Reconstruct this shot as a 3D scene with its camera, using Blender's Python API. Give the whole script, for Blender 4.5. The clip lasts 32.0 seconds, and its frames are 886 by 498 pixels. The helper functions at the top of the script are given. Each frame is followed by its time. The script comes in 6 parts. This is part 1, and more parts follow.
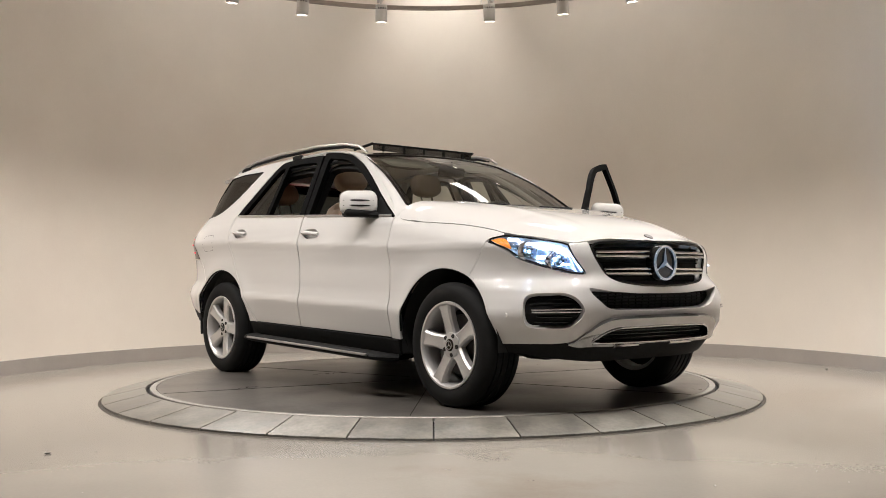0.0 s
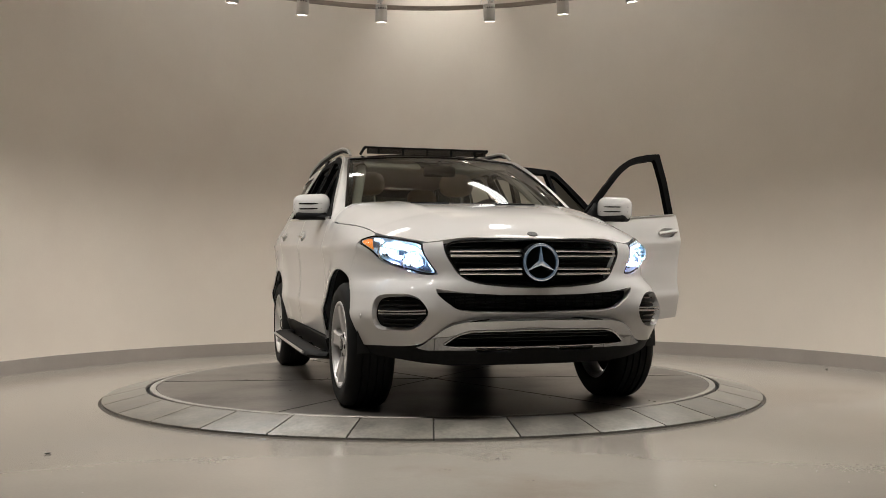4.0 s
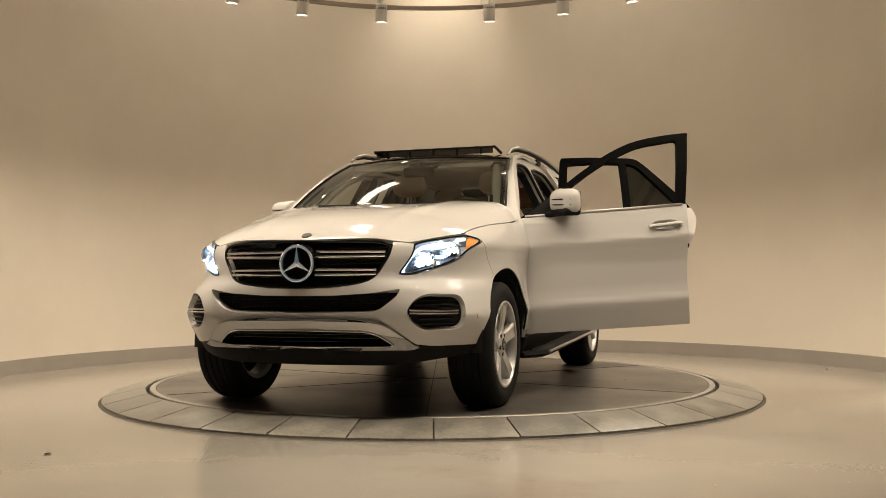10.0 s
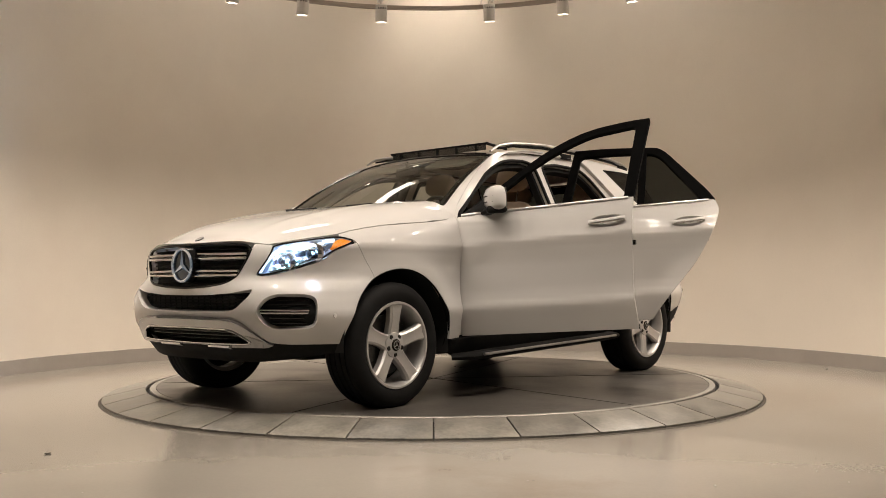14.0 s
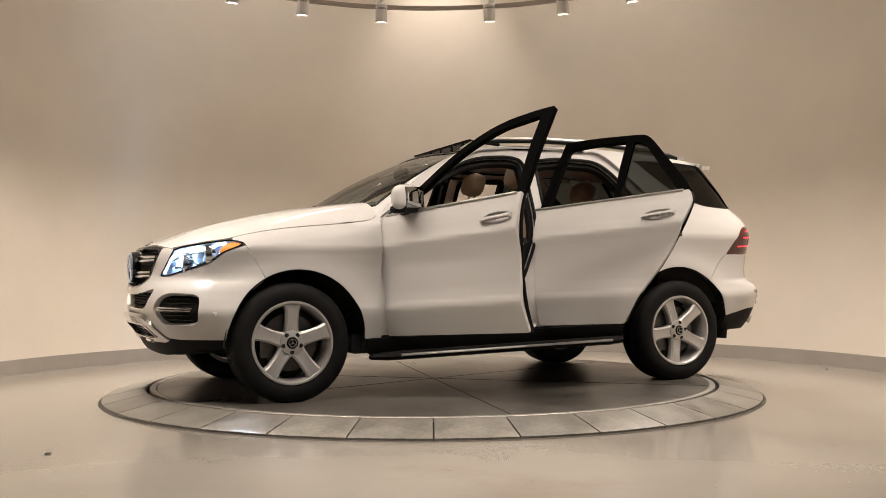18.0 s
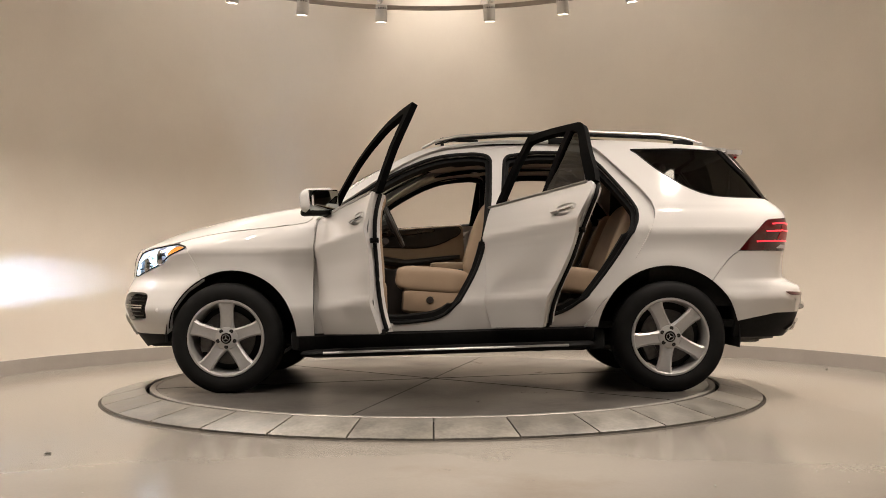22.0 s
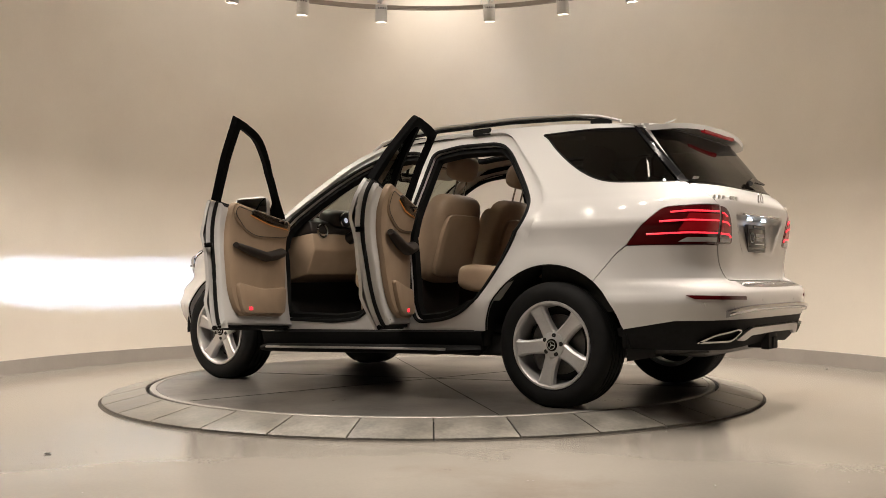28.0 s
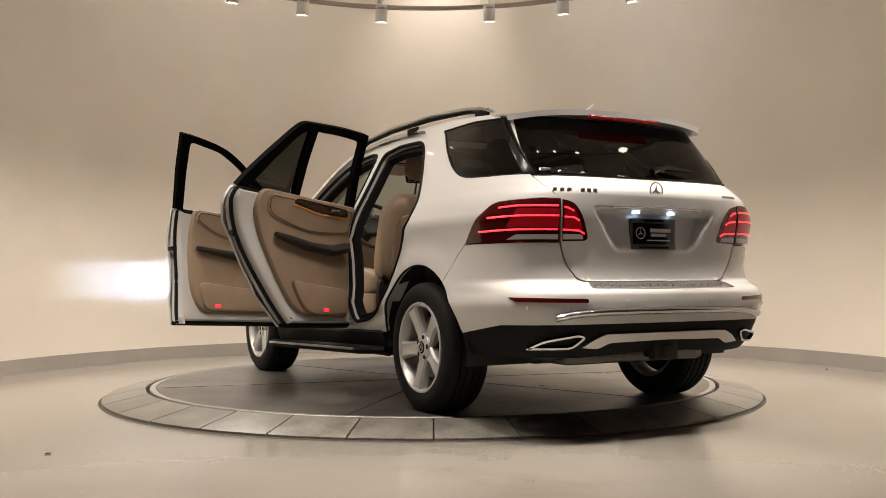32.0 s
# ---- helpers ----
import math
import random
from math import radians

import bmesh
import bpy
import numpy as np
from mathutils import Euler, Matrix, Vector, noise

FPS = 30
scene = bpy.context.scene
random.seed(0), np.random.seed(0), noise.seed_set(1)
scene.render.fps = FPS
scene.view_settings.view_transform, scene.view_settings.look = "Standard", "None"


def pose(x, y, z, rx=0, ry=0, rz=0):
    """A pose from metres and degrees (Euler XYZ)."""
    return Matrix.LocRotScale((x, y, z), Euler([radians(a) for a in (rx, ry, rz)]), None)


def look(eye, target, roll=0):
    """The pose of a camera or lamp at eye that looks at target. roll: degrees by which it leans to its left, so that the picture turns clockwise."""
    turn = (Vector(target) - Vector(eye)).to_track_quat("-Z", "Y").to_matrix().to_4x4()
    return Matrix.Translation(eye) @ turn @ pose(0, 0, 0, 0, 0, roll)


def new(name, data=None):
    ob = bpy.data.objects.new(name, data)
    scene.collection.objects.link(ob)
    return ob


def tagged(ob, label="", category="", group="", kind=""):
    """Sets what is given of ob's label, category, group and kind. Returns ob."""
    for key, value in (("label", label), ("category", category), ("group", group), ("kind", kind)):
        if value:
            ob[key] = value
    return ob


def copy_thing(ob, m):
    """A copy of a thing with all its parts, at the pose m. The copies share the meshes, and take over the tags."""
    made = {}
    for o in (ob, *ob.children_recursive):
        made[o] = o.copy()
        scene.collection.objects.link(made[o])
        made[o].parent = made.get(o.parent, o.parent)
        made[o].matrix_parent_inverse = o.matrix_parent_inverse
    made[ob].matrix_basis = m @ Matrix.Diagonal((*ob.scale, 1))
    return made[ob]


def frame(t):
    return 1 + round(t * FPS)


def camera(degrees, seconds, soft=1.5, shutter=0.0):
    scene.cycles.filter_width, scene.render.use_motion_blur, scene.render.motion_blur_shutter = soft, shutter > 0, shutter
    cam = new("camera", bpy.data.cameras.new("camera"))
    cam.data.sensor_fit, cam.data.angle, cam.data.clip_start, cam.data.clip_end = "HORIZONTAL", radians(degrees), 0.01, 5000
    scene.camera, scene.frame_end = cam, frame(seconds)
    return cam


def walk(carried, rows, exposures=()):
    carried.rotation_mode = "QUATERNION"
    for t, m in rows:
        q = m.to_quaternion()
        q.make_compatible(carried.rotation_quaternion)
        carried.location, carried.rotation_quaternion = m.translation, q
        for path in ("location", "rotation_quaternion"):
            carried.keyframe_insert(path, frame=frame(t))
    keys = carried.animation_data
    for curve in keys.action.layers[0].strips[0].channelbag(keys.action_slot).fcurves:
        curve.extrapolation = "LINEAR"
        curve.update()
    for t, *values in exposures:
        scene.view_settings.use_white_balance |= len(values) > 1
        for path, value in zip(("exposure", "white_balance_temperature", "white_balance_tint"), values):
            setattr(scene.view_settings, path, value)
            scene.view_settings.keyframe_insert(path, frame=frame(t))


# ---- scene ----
# Floor at z = 0, turntable axis at the origin, camera on a tripod in front of it.
FLOOR_TO_DISC = 0.078
cam = camera(49.65, 32.0, soft=0.8)
STAND = look((0.0, -7.211, 0.8195), (0.0854, 0.7844, 1.0729), -0.27)
EXPOSURES = [(0, 0.15, 5900, 10), (2.0, 0.10, 5820, 9), (3.0, 0.0, 5400, 7), (5.0, -0.66, 6500, 9), (6.0, -0.72, 6750, 10), (7, -0.36, 7650, 12), (8.0, -0.66, 7600, 12), (9.0, -0.2, 9100, 12),
             (10.0, -0.12, 7400, 9), (12, -0.05, 6850, 12), (13.5, -0.08, 6750, 12), (19, 0.06, 6550, 13), (24, 0.06, 6450, 12), (27, 0.16, 6400, 11), (30, 0.13, 6400, 11), (32, 0.10, 6420, 11)]
walk(cam, [(0, STAND), (32, STAND)], EXPOSURES)

# ---- world and light ----
world = bpy.data.worlds.new("hall")
world.use_nodes = True
world.node_tree.nodes["Background"].inputs[0].default_value = (1.0, 0.86, 0.70, 1)
world.node_tree.nodes["Background"].inputs[1].default_value = 0.12
scene.world = world

ALCOVE_X, ALCOVE_Y, ALCOVE_R = 0.08, 0.12, 3.94


def spot(name, eye, target, watts, degrees, blend, colour=(1.0, 0.88, 0.74), size=0.062):
    data = bpy.data.lights.new(name, "SPOT")
    data.energy, data.spot_size, data.spot_blend, data.color, data.shadow_soft_size = watts, radians(degrees), blend, colour, size
    ob = new(name, data)
    ob.matrix_world = look(eye, target)
    return ob


# ---- materials ----
def material(name, colour, rough=0.5, metal=0.0, vary=0.0, scale=8.0, bump=0.0, fine=60.0, coat=0.0, rough_vary=0.0, spec=0.5, emit=None, power=0.0):
    m = bpy.data.materials.new(name)
    m.use_nodes = True
    n, l = m.node_tree.nodes, m.node_tree.links
    p = n["Principled BSDF"]
    p.inputs["Base Color"].default_value = (*colour, 1)
    p.inputs["Roughness"].default_value = rough
    p.inputs["Metallic"].default_value = metal
    p.inputs["Specular IOR Level"].default_value = spec
    p.inputs["Coat Weight"].default_value = coat
    p.inputs["Coat Roughness"].default_value = 0.03
    if emit:
        p.inputs["Emission Color"].default_value = (*emit, 1)
        p.inputs["Emission Strength"].default_value = power
    if vary or bump or rough_vary:
        tc = n.new("ShaderNodeTexCoord")
        big, small = n.new("ShaderNodeTexNoise"), n.new("ShaderNodeTexNoise")
        big.inputs["Scale"].default_value, small.inputs["Scale"].default_value = scale, fine
        big.inputs["Detail"].default_value, small.inputs["Detail"].default_value = 6, 4
        l.new(tc.outputs["Object"], big.inputs["Vector"])
        l.new(tc.outputs["Object"], small.inputs["Vector"])
        mixed = n.new("ShaderNodeMath")
        mixed.operation = "MULTIPLY_ADD"
        l.new(small.outputs["Fac"], mixed.inputs[0])
        mixed.inputs[1].default_value = 0.45
        l.new(big.outputs["Fac"], mixed.inputs[2])
        if vary:
            ramp = n.new("ShaderNodeValToRGB")
            ramp.color_ramp.elements[0].position, ramp.color_ramp.elements[1].position = 0.45, 0.98
            ramp.color_ramp.elements[0].color = (*[c * (1 - vary) for c in colour], 1)
            ramp.color_ramp.elements[1].color = (*[min(1, c * (1 + vary)) for c in colour], 1)
            l.new(mixed.outputs[0], ramp.inputs[0])
            l.new(ramp.outputs[0], p.inputs["Base Color"])
        if rough_vary:
            mr = n.new("ShaderNodeMapRange")
            mr.inputs[1].default_value, mr.inputs[2].default_value = 0.45, 0.98
            mr.inputs[3].default_value, mr.inputs[4].default_value = max(0.02, rough - rough_vary), min(1, rough + rough_vary)
            l.new(mixed.outputs[0], mr.inputs[0])
            l.new(mr.outputs[0], p.inputs["Roughness"])
        if bump:
            bp = n.new("ShaderNodeBump")
            bp.inputs["Strength"].default_value, bp.inputs["Distance"].default_value = 0.6, bump
            l.new(mixed.outputs[0], bp.inputs["Height"])
            l.new(bp.outputs[0], p.inputs["Normal"])
    return m


def glass(name, colour, rough=0.0, clear=0.06):
    """Thin tinted pane: transparent with a clear reflection."""
    m = bpy.data.materials.new(name)
    m.use_nodes = True
    n, l = m.node_tree.nodes, m.node_tree.links
    n.remove(n["Principled BSDF"])
    tr, gl, mx = n.new("ShaderNodeBsdfTransparent"), n.new("ShaderNodeBsdfGlossy"), n.new("ShaderNodeMixShader")
    lw, steep, share = n.new("ShaderNodeLayerWeight"), n.new("ShaderNodeMath"), n.new("ShaderNodeMath")
    tr.inputs[0].default_value = (*colour, 1)
    gl.inputs["Roughness"].default_value = rough
    lw.inputs[0].default_value = 0.5
    steep.operation, share.operation = "POWER", "MULTIPLY_ADD"
    steep.inputs[1].default_value, share.inputs[1].default_value, share.inputs[2].default_value = 5.0, 0.92, clear
    l.new(lw.outputs["Facing"], steep.inputs[0])
    l.new(steep.outputs[0], share.inputs[0])
    l.new(share.outputs[0], mx.inputs[0])
    l.new(tr.outputs[0], mx.inputs[1])
    l.new(gl.outputs[0], mx.inputs[2])
    l.new(mx.outputs[0], n["Material Output"].inputs[0])
    return m


PLASTER = material("plaster", (0.79, 0.73, 0.645), 0.85, vary=0.05, scale=0.8, bump=0.002, fine=90)
SKIRTING = material("skirting_paint", (0.33, 0.30, 0.27), 0.6, vary=0.08, scale=3, bump=0.001)
CONCRETE = material("polished_concrete", (0.215, 0.197, 0.172), 0.17, vary=0.07, scale=1.7, spec=0.6)


def stain(mat, colour, scale, low, high, share):
    """Blotches of another colour over a material, from a broad noise."""
    n, l = mat.node_tree.nodes, mat.node_tree.links
    p = n["Principled BSDF"]
    old = p.inputs["Base Color"].links[0].from_socket
    tc, noise, span, mix = n.new("ShaderNodeTexCoord"), n.new("ShaderNodeTexNoise"), n.new("ShaderNodeMapRange"), n.new("ShaderNodeMixRGB")
    noise.inputs["Scale"].default_value, noise.inputs["Detail"].default_value, noise.inputs["Roughness"].default_value = scale, 8, 0.62
    span.inputs[1].default_value, span.inputs[2].default_value, span.inputs[3].default_value, span.inputs[4].default_value = low, high, 0.0, share
    mix.inputs[2].default_value = (*colour, 1)
    l.new(tc.outputs["Object"], noise.inputs["Vector"])
    l.new(noise.outputs["Fac"], span.inputs[0])
    l.new(span.outputs[0], mix.inputs[0])
    l.new(old, mix.inputs[1])
    l.new(mix.outputs[0], p.inputs["Base Color"])


stain(CONCRETE, (0.13, 0.10, 0.075), 0.55, 0.50, 0.72, 0.75)
DISC = material("turntable_plate", (0.128, 0.118, 0.105), 0.32, metal=0.2, vary=0.30, scale=1.6, bump=0.0002, fine=30, rough_vary=0.06)
RING = material("turntable_ring_slab", (0.150, 0.140, 0.122), 0.38, vary=0.55, scale=6, bump=0.003, fine=45, rough_vary=0.14)
STEEL = material("steel_edge", (0.30, 0.285, 0.26), 0.45, metal=0.4, vary=0.2, scale=20)
stain(DISC, (0.045, 0.041, 0.036), 1.5, 0.45, 0.64, 0.85)


def dark_patch(mat, reach, colour):
    """An uneven dark patch round the middle of a plate, fading outwards."""
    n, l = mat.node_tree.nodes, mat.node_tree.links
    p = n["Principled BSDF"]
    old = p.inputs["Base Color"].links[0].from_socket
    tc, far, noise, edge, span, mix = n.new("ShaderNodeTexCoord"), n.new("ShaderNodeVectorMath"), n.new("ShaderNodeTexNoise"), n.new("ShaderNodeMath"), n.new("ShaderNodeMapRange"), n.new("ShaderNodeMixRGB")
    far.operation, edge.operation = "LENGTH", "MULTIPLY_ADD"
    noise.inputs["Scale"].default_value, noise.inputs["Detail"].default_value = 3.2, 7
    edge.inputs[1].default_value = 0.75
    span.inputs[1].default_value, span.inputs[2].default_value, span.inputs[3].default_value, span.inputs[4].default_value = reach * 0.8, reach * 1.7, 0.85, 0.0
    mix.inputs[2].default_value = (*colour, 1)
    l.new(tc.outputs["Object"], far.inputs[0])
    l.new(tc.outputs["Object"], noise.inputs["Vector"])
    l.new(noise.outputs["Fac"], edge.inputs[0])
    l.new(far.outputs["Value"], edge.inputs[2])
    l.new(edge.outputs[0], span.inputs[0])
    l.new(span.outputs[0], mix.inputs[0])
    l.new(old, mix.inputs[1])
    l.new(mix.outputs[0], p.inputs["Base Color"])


dark_patch(DISC, 0.70, (0.022, 0.020, 0.018))


def per_piece(mat, low, high):
    """Each piece a little lighter or darker than the next."""
    n, l = mat.node_tree.nodes, mat.node_tree.links
    p = n["Principled BSDF"]
    old = p.inputs["Base Color"].links[0].from_socket
    info, span, mix = n.new("ShaderNodeObjectInfo"), n.new("ShaderNodeMapRange"), n.new("ShaderNodeVectorMath")
    mix.operation = "SCALE"
    span.inputs[3].default_value, span.inputs[4].default_value = low, high
    l.new(info.outputs["Random"], span.inputs[0])
    l.new(old, mix.inputs[0])
    l.new(span.outputs[0], mix.inputs["Scale"])
    l.new(mix.outputs[0], p.inputs["Base Color"])


per_piece(RING, 0.72, 1.30)
stain(PLASTER, (0.70, 0.62, 0.545), 0.45, 0.46, 0.70, 0.5)
stain(RING, (0.18, 0.16, 0.125), 2.2, 0.45, 0.70, 0.7)
GRIME = material("grime", (0.05, 0.042, 0.032), 0.9, vary=0.5, scale=9)
GAP = material("dark_joint", (0.015, 0.014, 0.013), 0.9)
LAMP_WHITE = material("lamp_white_paint", (0.72, 0.70, 0.66), 0.4, vary=0.03)
TRACK = material("track_taupe", (0.34, 0.29, 0.24), 0.5)
WARM = (1.0, 0.89, 0.77)
COVE = material("ceiling_panel_glow", (1, 1, 1), 0.5, emit=(1.0, 0.93, 0.84), power=12.5)
LAMP_FACE = material("lamp_glow", (1, 1, 1), 0.5, emit=(1.0, 0.88, 0.70), power=14)


# ---- mesh helpers ----
def mesh_object(name, bm, mat, smooth=True):
    me = bpy.data.meshes.new(name)
    bm.to_mesh(me)
    bm.free()
    for m in (mat if isinstance(mat, (list, tuple)) else [mat]):
        me.materials.append(m)
    if smooth:
        me.polygons.foreach_set("use_smooth", [True] * len(me.polygons))
        me.set_sharp_from_angle(angle=radians(35))
    return new(name, me)


def part(name, bm, mat, parent, label="", smooth=True):
    ob = mesh_object(name, bm, mat, smooth)
    ob.parent = parent
    if label:
        ob["label"] = label
    return ob


def lathe(bm, profile, steps=48, a0=0.0, a1=360.0, centre=(0, 0), flip=False, axis="z"):
    """Turn a profile of (radius, height) round the z axis, or round y."""
    closed = abs(a1 - a0) >= 359.9
    count = steps if closed else steps + 1
    rings = []
    for i in range(count):
        a = radians(a0 + (a1 - a0) * i / steps)
        row = []
        for r, h in profile:
            p = (centre[0] + r * math.cos(a), centre[1] + r * math.sin(a), h) if axis == "z" else (r * math.cos(a), h, r * math.sin(a))
            row.append(bm.verts.new(p))
        rings.append(row)
    for i in range(steps):
        a, b = rings[i], rings[(i + 1) % count]
        for j in range(len(profile) - 1):
            f = (a[j], b[j], b[j + 1], a[j + 1])
            bm.faces.new(f[::-1] if flip else f)
    return bm


def box(bm, size, m=None, bevel=0.0, segments=2):
    r = bmesh.ops.create_cube(bm, size=1.0)
    bmesh.ops.scale(bm, vec=size, verts=r["verts"])
    if bevel:
        edges = {e for v in r["verts"] for e in v.link_edges}
        out = bmesh.ops.bevel(bm, geom=list(edges), offset=bevel, segments=segments, affect="EDGES", profile=0.5)
        vs = {v for f in out["faces"] for v in f.verts} | {v for v in r["verts"] if v.is_valid}
    else:
        vs = set(r["verts"])
    if m is not None:
        bmesh.ops.transform(bm, matrix=m, verts=list(vs))
    return bm


def tube(bm, points, radius, sides=10, caps=True, flat=1.0, up=(0, 0, 1)):
    """Sweep a round or flattened section along points. radius may be a list."""
    pts = [Vector(p) for p in points]
    rings = []
    for i, p in enumerate(pts):
        d = (pts[min(i + 1, len(pts) - 1)] - pts[max(i - 1, 0)]).normalized()
        side = d.cross(Vector(up))
        side = side.normalized() if side.length > 1e-5 else Vector((1, 0, 0))
        top = side.cross(d)
        r = radius[i] if isinstance(radius, (list, tuple)) else radius
        rings.append([bm.verts.new(p + side * r * math.cos(2 * math.pi * k / sides) + top * r * flat * math.sin(2 * math.pi * k / sides)) for k in range(sides)])
    for a, b in zip(rings, rings[1:]):
        for k in range(sides):
            bm.faces.new((a[k], a[(k + 1) % sides], b[(k + 1) % sides], b[k]))
    if caps:
        bm.faces.new(rings[0][::-1])
        bm.faces.new(rings[-1])
    return bm


# ---- the alcove ----
def build_alcove():
    bm = bmesh.new()
    c = (ALCOVE_X, ALCOVE_Y)
    a0, a1 = -38, 218
    lathe(bm, [(ALCOVE_R + 0.15, 0), (ALCOVE_R, 0), (ALCOVE_R, 5.2), (ALCOVE_R + 0.15, 5.2)], 160, a0, a1, c, flip=True)
    tagged(mesh_object("wall_curved", bm, PLASTER), "curved beige plastered wall round the turntable", "wall", kind="structure")
    bm = bmesh.new()
    lathe(bm, [(ALCOVE_R - 0.001, 0.130), (ALCOVE_R - 0.014, 0.128), (ALCOVE_R - 0.018, 0.0)], 160, a0, a1, c)
    tagged(mesh_object("baseboard", bm, SKIRTING), "grey painted skirting along the curved wall", "baseboard", kind="structure")
    bm = bmesh.new()
    box(bm, (26, 26, 0.2), pose(0, -5, -0.1))
    tagged(mesh_object("floor", bm, CONCRETE), "pale polished concrete floor", "floor", kind="structure")
    bm = bmesh.new()
    box(bm, (26, 26, 0.2), pose(0, -5, 5.3))
    tagged(mesh_object("ceiling", bm, PLASTER), "plain beige plaster ceiling", "ceiling", kind="structure")
    for n, s, m in (("wall_back", (26, 0.2, 5.2), pose(0, -18.1, 2.6)), ("wall_left", (0.2, 26, 5.2), pose(-13.1, -5, 2.6)), ("wall_right", (0.2, 26, 5.2), pose(13.1, -5, 2.6)), ("wall_rear", (26, 0.2, 5.2), pose(0, 8.1, 2.6))):
        bm = bmesh.new()
        box(bm, s, m)
        tagged(mesh_object(n, bm, PLASTER), "plain beige plastered wall of the hall", "wall", kind="structure")


def build_turntable():
    R_DISC, R_IN, R_OUT, TILES = 2.035, 2.06, 2.345, 33
    disc = new("turntable", None)
    tagged(disc, "round grey metal turntable set in the floor", "turntable")
    bm = bmesh.new()
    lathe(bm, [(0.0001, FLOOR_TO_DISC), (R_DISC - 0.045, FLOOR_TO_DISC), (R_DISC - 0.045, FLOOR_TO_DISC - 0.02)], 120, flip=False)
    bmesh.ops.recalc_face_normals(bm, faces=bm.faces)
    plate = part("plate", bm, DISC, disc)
    bm = bmesh.new()
    lathe(bm, [(R_DISC - 0.040, FLOOR_TO_DISC - 0.02), (R_DISC - 0.040, FLOOR_TO_DISC + 0.001), (R_DISC - 0.004, FLOOR_TO_DISC + 0.001), (R_DISC, FLOOR_TO_DISC - 0.003), (R_DISC, FLOOR_TO_DISC - 0.03)], 120)
    bmesh.ops.recalc_face_normals(bm, faces=bm.faces)
    part("rim_band", bm, STEEL, disc)
    # seams of the plate: three lines through its middle
    for rz in (18, 78, 138):
        bm = bmesh.new()
        box(bm, (2 * R_DISC - 0.12, 0.004, 0.002), pose(0, 0, FLOOR_TO_DISC + 0.0008, 0, 0, rz))
        part("seam", bm, GAP, disc)
    surround = new("turntable_surround", None)
    tagged(surround, "sloping ring of grey stone slabs round the turntable", "turntable ring")
    bm = bmesh.new()
    lathe(bm, [(R_IN - 0.02, 0.03), (R_IN, 0.058), (R_OUT - 0.012, 0.004), (R_OUT + 0.008, 0.002), (R_OUT + 0.008, 0.0)], 132)
    bmesh.ops.recalc_face_normals(bm, faces=bm.faces)
    part("bed", bm, GAP, surround)
    bm = bmesh.new()
    lathe(bm, [(R_OUT + 0.004, 0.006), (R_OUT + 0.014, 0.0035), (R_OUT + 0.022, 0.0005)], 132)
    bmesh.ops.recalc_face_normals(bm, faces=bm.faces)
    part("grime_line", bm, GRIME, surround, "line of dark grime along the ring")
    bm = bmesh.new()
    n = 8
    half = math.pi / TILES - 0.0022
    top = []
    for i in range(n + 1):
        a = -half + 2 * half * i / n
        col = []
        for r, z in ((R_IN, 0.045), (R_IN, FLOOR_TO_DISC - 0.004), (R_IN + 0.006, FLOOR_TO_DISC), (R_OUT - 0.006, 0.020), (R_OUT, 0.016), (R_OUT, 0.002)):
            col.append(bm.verts.new((r * math.cos(a), r * math.sin(a), z)))
        top.append(col)
    for a, b in zip(top, top[1:]):
        for j in range(5):
            bm.faces.new((a[j], a[j + 1], b[j + 1], b[j]))
    bm.faces.new(top[0][::-1])
    bm.faces.new(top[-1])
    bmesh.ops.recalc_face_normals(bm, faces=bm.faces)
    first = part("slab", bm, RING, surround)
    first.matrix_local = pose(0, 0, 0, 0, 0, -90 + 180 / TILES)
    for i in range(1, TILES):
        s = new("slab", first.data)
        s.parent = surround
        s.matrix_local = pose(0, 0, 0, 0, 0, -90 + 180 / TILES + 360 * i / TILES)
    return disc


LAMP_ANGLES = [-42.3, -27.2, -10.6, 12.1, 27.7, 42.7]
ALL_LAMPS = LAMP_ANGLES + [s * a for a in (58, 73, 88, 103, 118, 133, 148, 164) for s in (1, -1)] + [180]
LAMP_RING, LAMP_LOW = 2.92, 3.548


